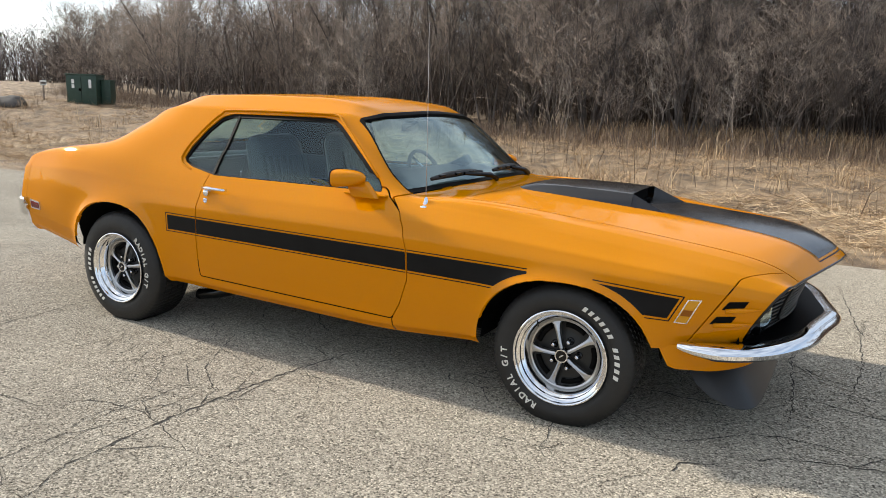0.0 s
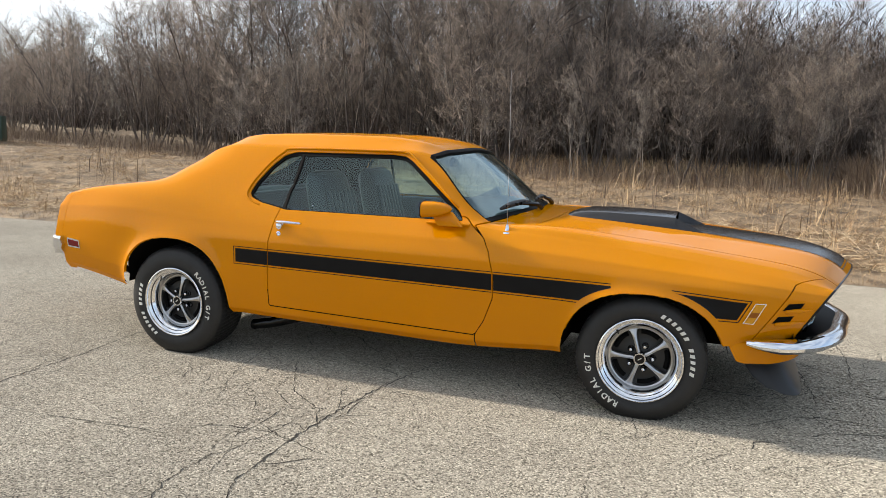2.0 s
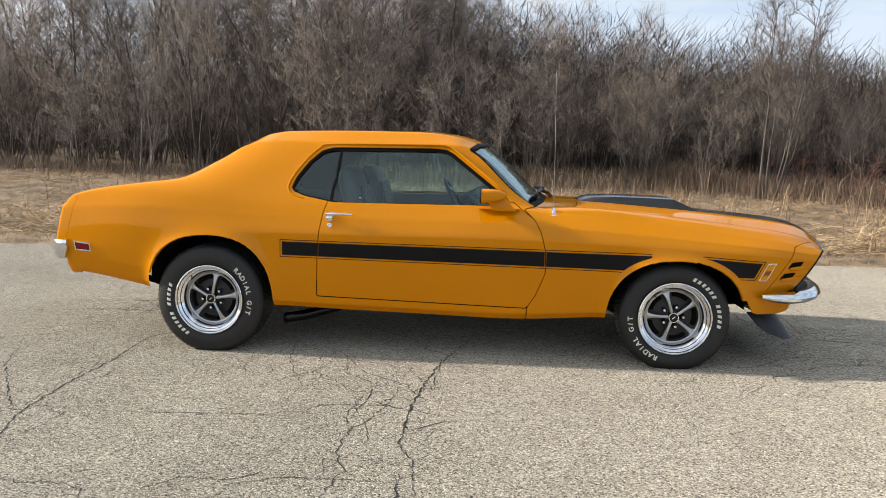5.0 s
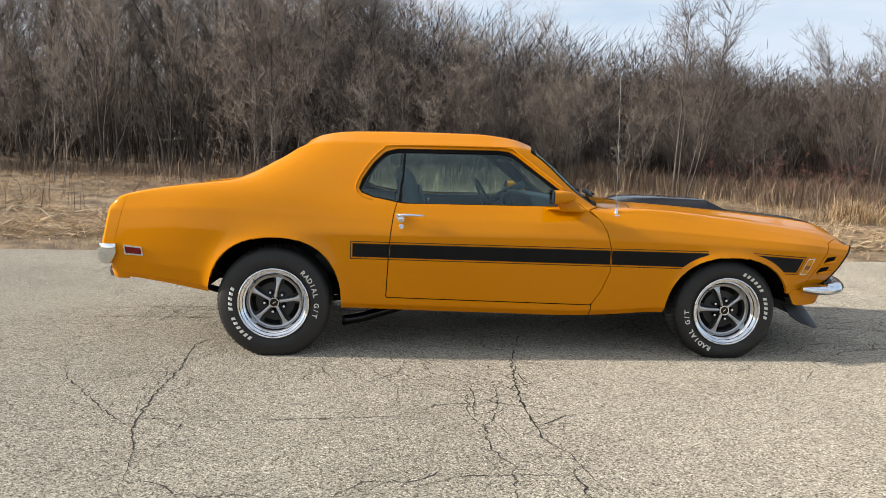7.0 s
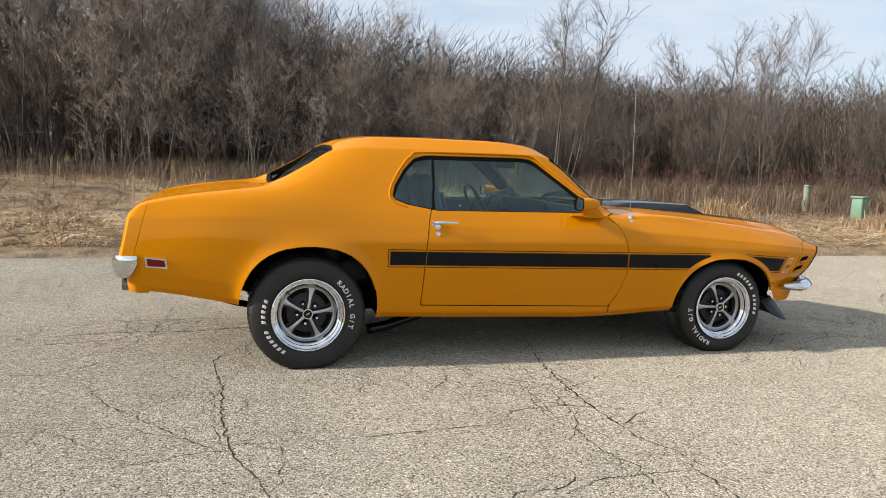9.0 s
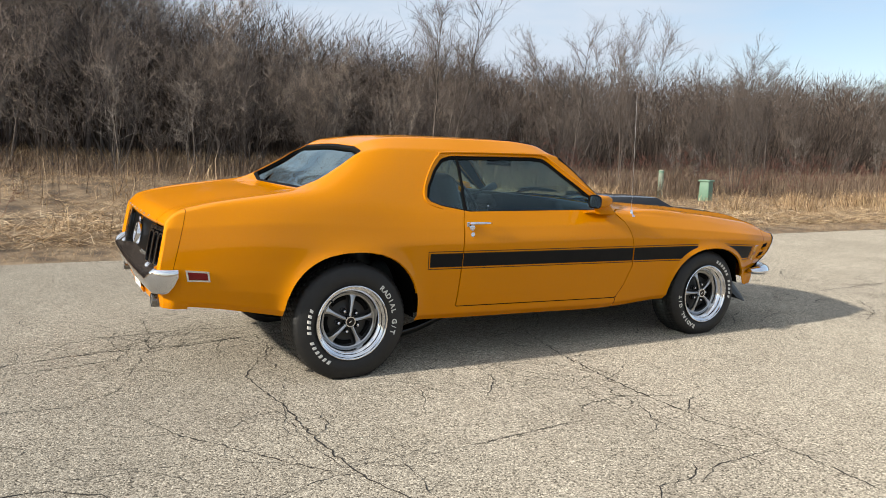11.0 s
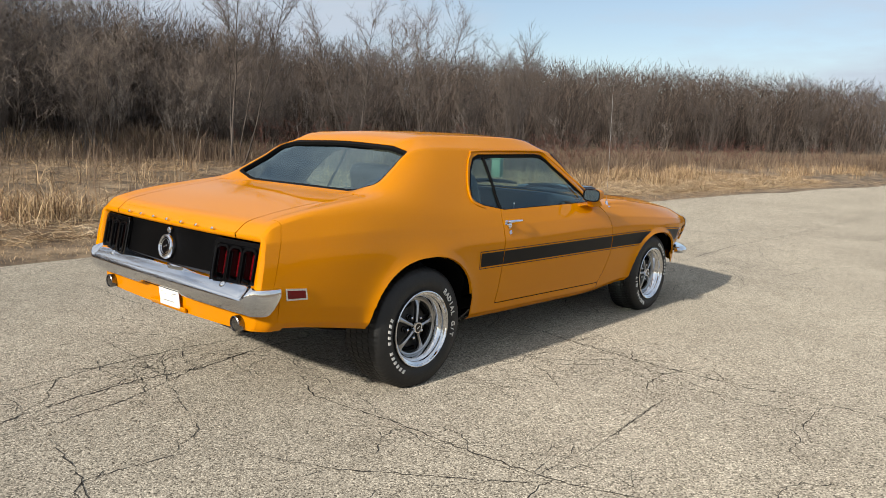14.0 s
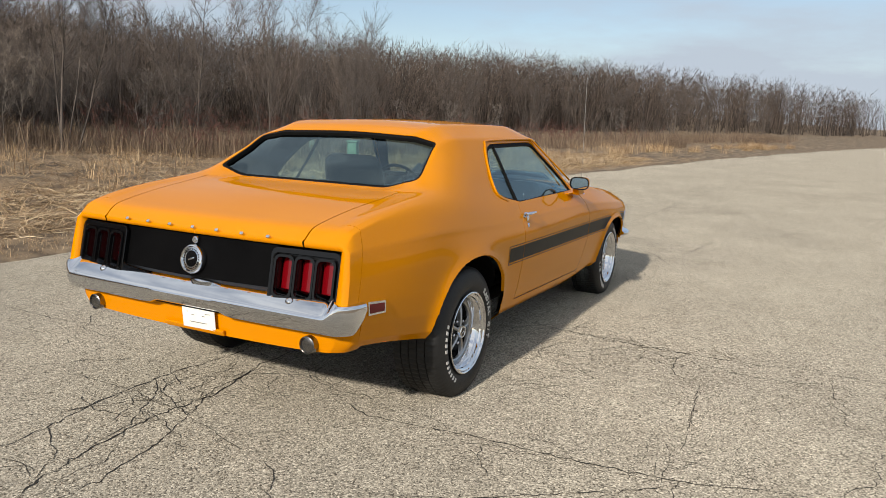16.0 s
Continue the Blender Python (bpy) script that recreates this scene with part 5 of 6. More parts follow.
def sheet(name, xs, ys, z, mat):
    X, Y = np.meshgrid(xs, ys, indexing="ij")
    V = np.stack([X, Y, z(X, Y)], -1).reshape(-1, 3)
    n = len(ys)
    F = [(i * n + j, (i + 1) * n + j, (i + 1) * n + j + 1, i * n + j + 1) for i in range(len(xs) - 1) for j in range(n - 1)]
    me = bpy.data.meshes.new(name)
    me.from_pydata(V.tolist(), [], F)
    me.polygons.foreach_set("use_smooth", [True] * len(F))
    me.materials.append(mat)
    return new(name, me)


def spread(near, far, step, grow):
    out = [0.0]
    while out[-1] < far:
        out.append(out[-1] + step * (1 if out[-1] < near else grow ** ((out[-1] - near) / near)))
    return np.array(out)


ax = spread(26, 900, .36, 1.9)
ay = spread(11, 900, .22, 1.7)
tagged(sheet("ground", np.concatenate([-ax[::-1], ax[1:]]), np.concatenate([4 - spread(8, 900, 2, 2)[::-1], 4 + ay[1:]]), ground_z, SOIL), "verge of dry flattened straw-coloured grass", "ground", kind="structure")

xs = np.concatenate([-spread(12, 300, .5, 1.6)[::-1], spread(12, 360, .5, 1.35)[1:]])
bm = bmesh.new()
rows = []
for x in xs:
    e = float(EDGE(x)) + .05 * noise.noise((x * 1.3, 0, 0)) + .025 * noise.noise((x * 6, 4, 0))
    rows.append([bm.verts.new(p) for p in ((x, e + .03, -.06), (x, e, -.004), (x, e - .06, 0), (x, e - 4, .0), (x, e - 11, 0), (x, e - 11.1, -.06))])
for a, b in zip(rows, rows[1:]):
    for j in range(5):
        bm.faces.new((a[j], a[j + 1], b[j + 1], b[j]))
bmesh.ops.recalc_face_normals(bm, faces=bm.faces)
road = tagged(part("road", bm, ASPHALT), "worn light grey asphalt road with many cracks", "road", kind="structure")

# ---- cracks ----
crng = random.Random(7)
CV, CF = [], []


def ribbon(points, wide, taper=True):
    """A jagged crack along points."""
    pts = []
    for a, b in zip(points, points[1:]):
        d = math.hypot(b[0] - a[0], b[1] - a[1])
        n = max(1, int(d / .03))
        for k in range(n):
            t = k / n
            pts.append((a[0] + (b[0] - a[0]) * t + crng.gauss(0, .0055), a[1] + (b[1] - a[1]) * t + crng.gauss(0, .0055)))
    pts.append(points[-1])
    base = len(CV)
    for i, (x, y) in enumerate(pts):
        a, b = pts[max(0, i - 1)], pts[min(len(pts) - 1, i + 1)]
        d = math.hypot(b[0] - a[0], b[1] - a[1]) or 1
        nx, ny = -(b[1] - a[1]) / d, (b[0] - a[0]) / d
        k = min(1, 4 * i / len(pts) + .15, 4 * (1 - i / len(pts)) + .15) if taper else 1
        w = wide * k * crng.uniform(.25, 1.3) / 2
        CV.extend([(x + nx * w, y + ny * w, .0022), (x - nx * w * crng.uniform(.6, 1.4), y - ny * w, .0022)])
    for i in range(len(pts) - 1):
        CF.append((base + 2 * i, base + 2 * i + 1, base + 2 * i + 3, base + 2 * i + 2))


def stray(x, y, angle, length, wide, depth=0):
    """A fine crack that wanders off and forks."""
    pts, step = [(x, y)], .09
    for _ in range(int(length / step)):
        angle += crng.gauss(0, .38)
        x, y = x + step * math.cos(angle), y + step * math.sin(angle)
        pts.append((x, y))
        if depth < 2 and crng.random() < .16:
            stray(x, y, angle + crng.choice((-1, 1)) * crng.uniform(.7, 1.5), length * crng.uniform(.25, .6), wide * .75, depth + 1)
    if len(pts) > 1 and max(p[1] for p in pts) < 3.7:
        ribbon(pts, wide)


def crack(points, wide=.011, strays=.65):
    wide = wide * .60
    ribbon(points, wide)
    for (x, y), (u, v) in zip(points, points[1:]):
        if crng.random() < strays:
            t = crng.random()
            stray(x + (u - x) * t, y + (v - y) * t, math.atan2(v - y, u - x) + crng.choice((-1, 1)) * crng.uniform(.6, 1.5), crng.uniform(.25, .8), wide * .5)


crack([(.06, -2.41), (-.02, -2.16), (-.03, -1.92), (-.03, -1.71), (-.02, -1.46), (.02, -1.07), (.05, -.87), (.10, -.67), (.18, -.31), (.23, -.17)], .016)
crack([(.02, -2.41), (.03, -2.74), (.0, -3.1), (.08, -3.6)], .014)
crack([(-.21, -1.24), (-.13, -1.39), (-.15, -1.70), (-.19, -1.89), (-.26, -2.04), (-.26, -2.30), (-.20, -2.48), (-.25, -2.9)], .008)
crack([(-.06, -1.72), (.03, -1.61), (-.11, -1.36), (-.35, -1.18), (-.48, -.96), (-.65, -.62)], .009)
crack([(-.80, -1.94), (-.65, -1.72), (-.64, -1.45), (-.85, -.96), (-.94, -.48)], .006)
crack([(-1.62, -2.71), (-1.70, -2.31), (-1.79, -2.06), (-1.83, -1.68), (-1.84, -1.41), (-1.84, -1.10), (-1.89, -.60), (-1.7, -.2)], .014)
crack([(-1.62, -2.71), (-1.70, -3.2), (-1.6, -3.7)], .010)
crack([(-2.51, -1.00), (-2.37, -1.30), (-2.18, -1.56), (-1.95, -1.88), (-1.79, -2.04)], .011)
crack([(-.53, -.83), (-.46, -1.19), (-.26, -1.37), (-.26, -1.63), (-.30, -1.92)], .008)
crack([(.08, -.68), (.04, -1.06), (.04, -1.49)], .008)
crack([(-3.32, -.07), (-2.94, -.09), (-2.60, -.02), (-2.25, .12), (-2.00, .23), (-1.4, .26)], .010)
crack([(-3.6, -.2), (-3.10, .08), (-2.79, .16), (-2.38, .21), (-2.06, .17), (-1.62, .28), (-.9, .3)], .014)
crack([(-2.84, .17), (-2.53, .23), (-2.21, .41), (-2.04, .60)], .008)
crack([(-3.21, .51), (-2.88, .47), (-2.42, .56), (-1.96, .58), (-1.47, .52), (-.8, .7)], .012)
crack([(-1.66, -.60), (-1.81, -.98), (-1.88, -1.30), (-1.88, -1.67), (-1.82, -2.00)], .007)
crack([(-1.63, 3.67), (-1.71, 2.91), (-1.60, 2.53), (-1.62, 1.96), (-1.55, 1.52), (-1.56, 1.27)], .010)
crack([(-2.23, 1.07), (-2.24, .55), (-2.3, .2)], .007)
crack([(-3.05, -.20), (-3.10, -.66), (-3.19, -.99), (-3.27, -1.06), (-3.3, -1.6)], .008)
crack([(-1.33, -1.97), (-.89, -1.91), (-.52, -1.90)], .006)
crack([(.10, -2.66), (.06, -2.36), (-.06, -2.10)], .007)
crack([(2.7, -.1), (4.2, .0), (5.76, .07), (6.59, .02), (9.34, -.09), (13, -.12), (17.77, -.25)], .02)
crack([(17.77, -.25), (24, -.5), (33.0, -1.3), (45, -2.9), (64.7, -6.2)], .03, .0)
crack([(-.56, -1.90), (-1.24, -1.94), (-1.56, -1.96)], .006)
crack([(2.77, -.82), (3.56, -1.08), (4.88, -1.25), (6.05, -1.96), (8.43, -2.64)], .012)
crack([(2.38, 3.08), (2.54, 1.51), (2.55, .78), (2.48, .09)], .010)
crack([(2.20, .66), (2.32, .43), (2.65, .37), (3.1, .45)], .008)
crack([(2.18, .15), (2.41, .05), (2.63, 0), (3.2, -.1)], .010)
crack([(2.17, 1.12), (2.24, .19), (2.26, -.35)], .008)
crack([(-6.5, .1), (-5.4, -.05), (-4.3, .02), (-3.6, -.2)], .012)
for k in range(230):
    x, y = crng.uniform(-8, 9), crng.gauss(.1, 1.3)
    stray(x, y, crng.choice((0, math.pi / 2)) + crng.gauss(0, .4), crng.uniform(.3, 1.3), crng.uniform(.003, .0062))
for k in range(70):
    stray(crng.uniform(2, 14), crng.gauss(-.2, .9), crng.uniform(0, 6.3), crng.uniform(.3, 1.2), crng.uniform(.005, .010))
for k in range(26):
    stray(crng.uniform(-7, 6), crng.uniform(-3.8, -.9), crng.uniform(0, 6.3), crng.uniform(.3, 1.0), crng.uniform(.003, .006))
me = bpy.data.meshes.new("cracks")
me.from_pydata(CV, [], CF)
me.materials.append(CRACK)
cracks = new("cracks", me)
cracks.parent = road
tagged(cracks, "jagged dark cracks in the asphalt", kind="stuff")


# ---- dry grass ----
def blades(name, x, y, length, lean, width, mat, seed, bent=False):
    """Grass as thin tapering blades at (x, y)."""
    r = np.random.default_rng(seed)
    n = len(x)
    az, z = r.uniform(0, 2 * np.pi, n), ground_z(x, y) - .01
    d = np.stack([np.cos(az) * np.sin(lean), np.sin(az) * np.sin(lean), np.cos(lean)], -1)
    side = np.stack([-np.sin(az + r.normal(0, .8, n)), np.cos(az), np.zeros(n)], -1)
    side[:, 2] = r.normal(0, .3, n)
    b = np.stack([x, y, z], -1)
    w = (width * .5)[:, None] * side
    if bent:
        m = b + d * (length * .6)[:, None]
        droop = d * .4 + np.stack([np.cos(az), np.sin(az), -.5 * np.ones(n)], -1) * .22
        tip = m + droop * length[:, None]
        V = np.stack([b - w, b + w, m - w * .8, m + w * .8, tip], 1).reshape(-1, 3)
        k = np.arange(n)[:, None, None] * 5
        F = (np.array([[0, 1, 3], [0, 3, 2], [2, 3, 4]])[None] + k).reshape(-1, 3)
    else:
        V = np.stack([b - w, b + w, b + d * length[:, None]], 1).reshape(-1, 3)
        F = np.arange(n * 3).reshape(-1, 3)
    me = bpy.data.meshes.new(name)
    me.vertices.add(len(V))
    me.vertices.foreach_set("co", V.ravel())
    me.loops.add(F.size)
    me.loops.foreach_set("vertex_index", F.ravel().astype(np.int32))
    me.polygons.add(len(F))
    me.polygons.foreach_set("loop_start", np.arange(0, F.size, 3, dtype=np.int32))
    me.update(calc_edges=True)
    me.materials.append(mat)
    return new(name, me)


FRONT = glide([(-80, 32), (-45, 23), (-30, 15.5), (-20, 11.6), (-14, 11.2), (-5, 9.6), (0, 8.8), (8, 9.0), (15, 9.2), (30, 10.5), (60, 11), (160, 11)])
gr = np.random.default_rng(3)


def scatter(n, x0, x1, e0, e1, power=1.0):
    x = x0 + (x1 - x0) * gr.random(n)
    e = e0 + (e1 - e0) * gr.random(n) ** power
    return x, EDGE(x) + e


x, y = scatter(42000, -14, 30, .12, 1.15)
tagged(blades("mown_grass", x, y, gr.uniform(.04, .10, len(x)), gr.uniform(.3, 1.4, len(x)), gr.uniform(.003, .006, len(x)), HAY, 1), "short pale mown grass beside the road", "grass", kind="stuff")
x, y = scatter(250000, -26, 26, .95, 10.5, 1.15)
thick = np.array([noise.noise((a * .8, b * .8, 0)) for a, b in zip(x, y)]) > gr.uniform(-.7, .25, len(x))
x, y = x[thick], y[thick]
tagged(blades("flattened_grass", x, y, gr.uniform(.12, .42, len(x)), np.clip(gr.normal(1.32, .18, len(x)), .2, 1.54), gr.uniform(.004, .0085, len(x)), HAY, 2), "matted dry straw grass lying flat", "grass", kind="stuff")
x, y = scatter(46000, -16, 26, .92, 3.4, 1.5)
tagged(blades("matted_straw", x, y, gr.uniform(.10, .40, len(x)), np.clip(gr.normal(1.36, .16, len(x)), .3, 1.54), gr.uniform(.005, .011, len(x)), STRAW, 14, True), "pale bent straw heaped along the mown strip", "grass", kind="stuff")
k = gr.integers(0, 170, 5200)
cx, cy = scatter(170, -24, 40, 1.1, 7.5)
x, y = cx[k] + gr.normal(0, .16, len(k)), cy[k] + gr.normal(0, .16, len(k))
tagged(blades("grass_tufts", x, y, gr.uniform(.2, .55, len(x)), np.abs(gr.normal(0, .5, len(x))), gr.uniform(.004, .008, len(x)), HAY, 4, True), "pale standing tufts of dry grass", "grass", kind="stuff")
x = -30 + 42 * gr.random(28000)
y = EDGE(x) + FRONT(x) + gr.normal(.5, 1.3, len(x))
tagged(blades("tall_grass", x, y, gr.uniform(.15, .75, len(x)), np.abs(gr.normal(0, .7, len(x))), gr.uniform(.004, .008, len(x)), REED, 5, True), "tall dry grass along the thicket", "grass", kind="stuff")
x = 4.5 + 78 * gr.random(92000) ** 1.5
y = EDGE(x) + 5.8 + 1.6 * np.sin(x * .42) * np.sin(x * .17 + 1) + np.abs(gr.normal(0, 4.2, len(x))) + np.clip((9 - x) / 2, 0, 3)
lot = np.array([noise.noise((a * .33, b * .45, 3.0)) for a, b in zip(x, y)])
keep = lot > gr.uniform(-.42, .42, len(x))
x, y, lot = x[keep], y[keep], lot[keep]
tagged(blades("weeds", x, y, gr.uniform(.35, .95, len(x)) * (.75 + .7 * np.clip(lot + .3, 0, 1)), np.abs(gr.normal(0, .42, len(x))), gr.uniform(.006, .013, len(x)), REED, 6, True), "tangled reddish-brown weeds and dry reeds", "weeds", kind="stuff")
k = gr.integers(0, 36, 9000)
cx, cy = scatter(22, 9, 60, 1.6, 4.0)
cx = np.concatenate([cx, [16.2, 16.6, 17.1, 18.7, 19.2, 21.5, 22.1, 7.7, 7.9, 8.2, -.7, -.4, -.9, 14.0]])
cy = np.concatenate([cy, [7.5, 7.4, 7.2, 6.6, 6.5, 7.7, 7.5, 7.8, 8.0, 8.3, 6.0, 6.1, 6.2, 7.6]])
x, y = cx[k] + gr.normal(0, .32, len(k)), cy[k] + gr.normal(0, .2, len(k))
tagged(blades("pale_grass", x, y, gr.uniform(.25, .6, len(x)), np.abs(gr.normal(.5, .35, len(x))), gr.uniform(.006, .010, len(x)), HAY, 8, True), "pale yellow clumps of dry grass by the road", "grass", kind="stuff")
x, y = scatter(15000, -4, 12, 10.5, 24)
tagged(blades("meadow_grass", x, y, gr.uniform(.25, .65, len(x)), np.abs(gr.normal(0, .6, len(x))), gr.uniform(.010, .018, len(x)), HAY, 13, True), "pale dry grass in a clearing behind the trees", "grass", kind="stuff")
k = gr.integers(0, 60, 520)
cx, cy = scatter(60, -12, 34, 2.6, 7.6)
x, y = cx[k] + gr.normal(0, .30, len(k)), cy[k] + gr.normal(0, .22, len(k))
tagged(blades("dry_stalks", x, y, gr.uniform(.45, 1.15, len(x)), np.abs(gr.normal(0, .16, len(x))), gr.uniform(.006, .011, len(x)), REED, 12, True), "thin brown standing weed stalks in the grass", "weeds", kind="stuff")


# ---- bare trees ----
def branches(seed, height, stems, spread_by, limbs, twigs, thick, base_clear=.15, up=.06, wild=.16, fine=.0042, reach=.36):
    """The segments of a bare tree: (start, end, radius, radius, level)."""
    r = random.Random(seed)
    out = []

    def shoot(p, d, length, rad, level, n, point=False):
        seg = length / n
        nodes = [(p, d, rad)]
        for i in range(n):
            bend = wild * (.55 if level == 0 else 1 + .5 * level)
            d = (d + Vector((r.gauss(0, bend), r.gauss(0, bend), r.gauss(0, bend * .8) + up))).normalized()
            q = p + d * seg
            r1 = rad * (1 - .80 * (i + 1) / n)
            out.append((p, q, rad * (1 - .80 * i / n), 0 if point and i == n - 1 else max(r1, fine * .6), level, s))
            p = q
            nodes.append((p, d, r1))
        return nodes

    def any_way(low, high):
        b = r.uniform(0, 6.3)
        return Vector((math.cos(b), math.sin(b), r.uniform(low, high)))

    for s in range(stems):
        a = 2 * math.pi * (s + r.random()) / stems
        lean = spread_by * r.uniform(.2, 1.2) if stems > 1 else spread_by * .2
        h = height * r.uniform(.66, 1.0)
        off = .05 * stems ** .7 * r.random() * 2
        main = shoot(Vector((math.cos(a) * off, math.sin(a) * off, -.05)), Vector((math.cos(a) * lean, math.sin(a) * lean, 1)).normalized(), h, thick * r.uniform(.5, 1.15), 0, 8)
        for _ in range(limbs):
            t = base_clear + (.99 - base_clear) * r.random() ** .75
            i = min(7, int(t * 8))
            p, d, rad = main[i]
            p = p + (main[i + 1][0] - p) * r.random()
            limb = shoot(p, (any_way(.05, .9) + d * .8).normalized(), h * reach * r.uniform(.4, 1.15) * (1.2 - t * .65), max(rad * .5, fine * 1.3), 1, 4, True)
            for _ in range(twigs):
                j = r.choice((0, 1, 1, 2, 2, 3, 3))
                q, e, rr = limb[j]
                q = q.lerp(limb[j + 1][0], r.random())
                w = (e * .9 + any_way(-.5, .8) * .75).normalized()
                twig = shoot(q, w, h * r.uniform(.05, .15), max(rr * .5, fine), 2, 1, True)
                for _ in range(2):
                    shoot(twig[0][0].lerp(twig[1][0], r.uniform(.25, .8)), (w * .8 + any_way(-.5, .9) * .8).normalized(), h * r.uniform(.025, .08), fine * .8, 3, 1, True)
    return out


def sticks(name, segs):
    """A mesh of tapering sticks, pointed at their ends."""
    V, F, M = [], [], []
    for p, q, r0, r1, level, *_ in segs:
        d = (q - p).normalized()
        a = d.orthogonal().normalized()
        b = d.cross(a)
        n = 6 if r0 > .025 else 3
        k = len(V)
        ring = [a * math.cos(2 * math.pi * i / n) + b * math.sin(2 * math.pi * i / n) for i in range(n)]
        V += [p + c * r0 for c in ring]
        if r1 == 0:
            V.append(q)
            F += [(k + i, k + (i + 1) % n, k + n) for i in range(n)]
        else:
            V += [q + c * r1 for c in ring]
            F += [(k + i, k + (i + 1) % n, k + n + (i + 1) % n, k + n + i) for i in range(n)]
        M += [int(level == 1)] * n
    me = bpy.data.meshes.new(name)
    me.from_pydata(V, [], F)
    me.polygons.foreach_set("use_smooth", [True] * len(F))
    me.polygons.foreach_set("material_index", M)
    return me


def tree_kind(name, mat, stem_mat, level_top=False, **how):
    segs = branches(**how)
    if level_top:
        k = how["height"] / max(q[1].z for q in segs)
        segs = [(p * k, q * k, *rest) for p, q, *rest in segs]
    ob = empty(name)
    meshes = [("stem" if how["stems"] > 1 else "trunk", sticks("stem", [s for s in segs if s[4] == 0 and s[5] == k])) for k in range(how["stems"])]
    for nm, mesh in (*meshes, ("crown", sticks("crown", [s for s in segs if s[4] > 0]))):
        for m in ((mat, stem_mat) if nm == "crown" else (stem_mat,)):
            mesh.materials.append(m)
        new(nm, mesh).parent = ob
    return ob


def stand(ob, x, y, size, turn, flat=1.0):
    m = Matrix.LocRotScale((x, y, float(ground_z(x, y))), Euler((0, 0, turn)), (size * flat, size * flat, size))
    return copy_thing(ob, m)


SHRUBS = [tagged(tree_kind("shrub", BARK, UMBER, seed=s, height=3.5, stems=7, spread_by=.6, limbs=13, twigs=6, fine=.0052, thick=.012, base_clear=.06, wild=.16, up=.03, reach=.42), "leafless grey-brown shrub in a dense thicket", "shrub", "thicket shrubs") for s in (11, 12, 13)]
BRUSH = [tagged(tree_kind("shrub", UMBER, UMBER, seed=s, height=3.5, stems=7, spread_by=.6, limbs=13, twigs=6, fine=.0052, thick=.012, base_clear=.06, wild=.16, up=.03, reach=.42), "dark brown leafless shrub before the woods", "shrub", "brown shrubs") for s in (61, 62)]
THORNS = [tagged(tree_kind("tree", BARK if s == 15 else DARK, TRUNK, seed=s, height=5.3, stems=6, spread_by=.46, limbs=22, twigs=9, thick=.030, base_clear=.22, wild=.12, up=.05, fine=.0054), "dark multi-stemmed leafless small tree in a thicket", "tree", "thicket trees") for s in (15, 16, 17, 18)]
PALES = [tagged(tree_kind("sapling", PALE, PALE, seed=s, height=3.3, stems=3, spread_by=.42, limbs=11, twigs=6, thick=.015, base_clear=.25, wild=.17), "slender leafless sapling with pale grey bark", "sapling", "pale saplings") for s in (21, 22)]
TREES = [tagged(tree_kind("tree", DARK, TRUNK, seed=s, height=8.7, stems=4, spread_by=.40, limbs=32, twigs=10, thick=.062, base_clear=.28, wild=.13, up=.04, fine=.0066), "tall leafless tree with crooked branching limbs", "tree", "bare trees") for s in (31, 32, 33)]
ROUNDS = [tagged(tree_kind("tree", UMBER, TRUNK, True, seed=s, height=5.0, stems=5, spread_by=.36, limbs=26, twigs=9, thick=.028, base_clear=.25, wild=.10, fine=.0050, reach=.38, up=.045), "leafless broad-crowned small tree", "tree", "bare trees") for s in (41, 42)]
REDS_B = tagged(tree_kind("red_shrub", RUST, RUST, seed=51, height=1.5, stems=14, spread_by=.6, limbs=4, twigs=4, thick=.008, wild=.2), "leafless reddish-stemmed shrub in dry grass", "shrub", "red shrubs")
wr = random.Random(5)
used = set()


def plant(kind, x, y, size, flat=1.0):
    """The first of a kind stands itself; the rest are copies."""
    if kind.name not in used:
        used.add(kind.name)
        kind.matrix_world = Matrix.LocRotScale((x, y, float(ground_z(x, y))), Euler((0, 0, wr.uniform(0, 6.3))), (size * flat, size * flat, size))
        return kind
    return stand(kind, x, y, size, wr.uniform(0, 6.3), flat)


for kinds, deep, step, big in ((SHRUBS, .5, 1.75, 1.0), (THORNS, 2.0, 1.7, 1.0), (THORNS, 4.2, 1.9, 1.12), (SHRUBS, 5.6, 2.6, 1.3)):
    x = -34.0
    while x < 8:
        tall = float(np.interp(x, [-34, -20, -13, -8, -1, 1, 4, 8], [.92, .92, 1.05, 1.12, 1.08, .84, .74, .68]))
        px = x + wr.uniform(-.6, .6)
        if not (kinds is SHRUBS and (deep > 5 and x > -1 or deep < 1 and (wr.random() < .22 or x > 3.0))):
            plant(wr.choice(kinds), px, float(EDGE(px) + FRONT(px)) + deep + wr.uniform(-.7, .7), big * tall * wr.uniform(.75, 1.12))
        x += step * wr.uniform(.7, 1.35) * (1.5 if x < -18 else 1) * (1.15 if x > 2 else 1)
for x, e, s in ((-17.6, 17.0, .85), (-15.6, 15.6, .95), (-13.6, 14.6, 1.0), (-12.5, 18.2, 1.05), (-11.5, 14.4, 1.1), (-10.2, 17, 1.1), (-9, 14.0, 1.05), (-7.6, 17.2, 1.1), (-6.4, 13.6, 1.15), (-5.2, 16.2, 1.1), (-4.2, 13.2, 1.1), (-2.6, 16.4, 1.05), (-1.6, 13.6, 1.0), (3.9, 36.0, 1.1), (-36, 28, .9), (-48, 32, 1.0)):
    plant(wr.choice(TREES), x, float(EDGE(x)) + e, s)
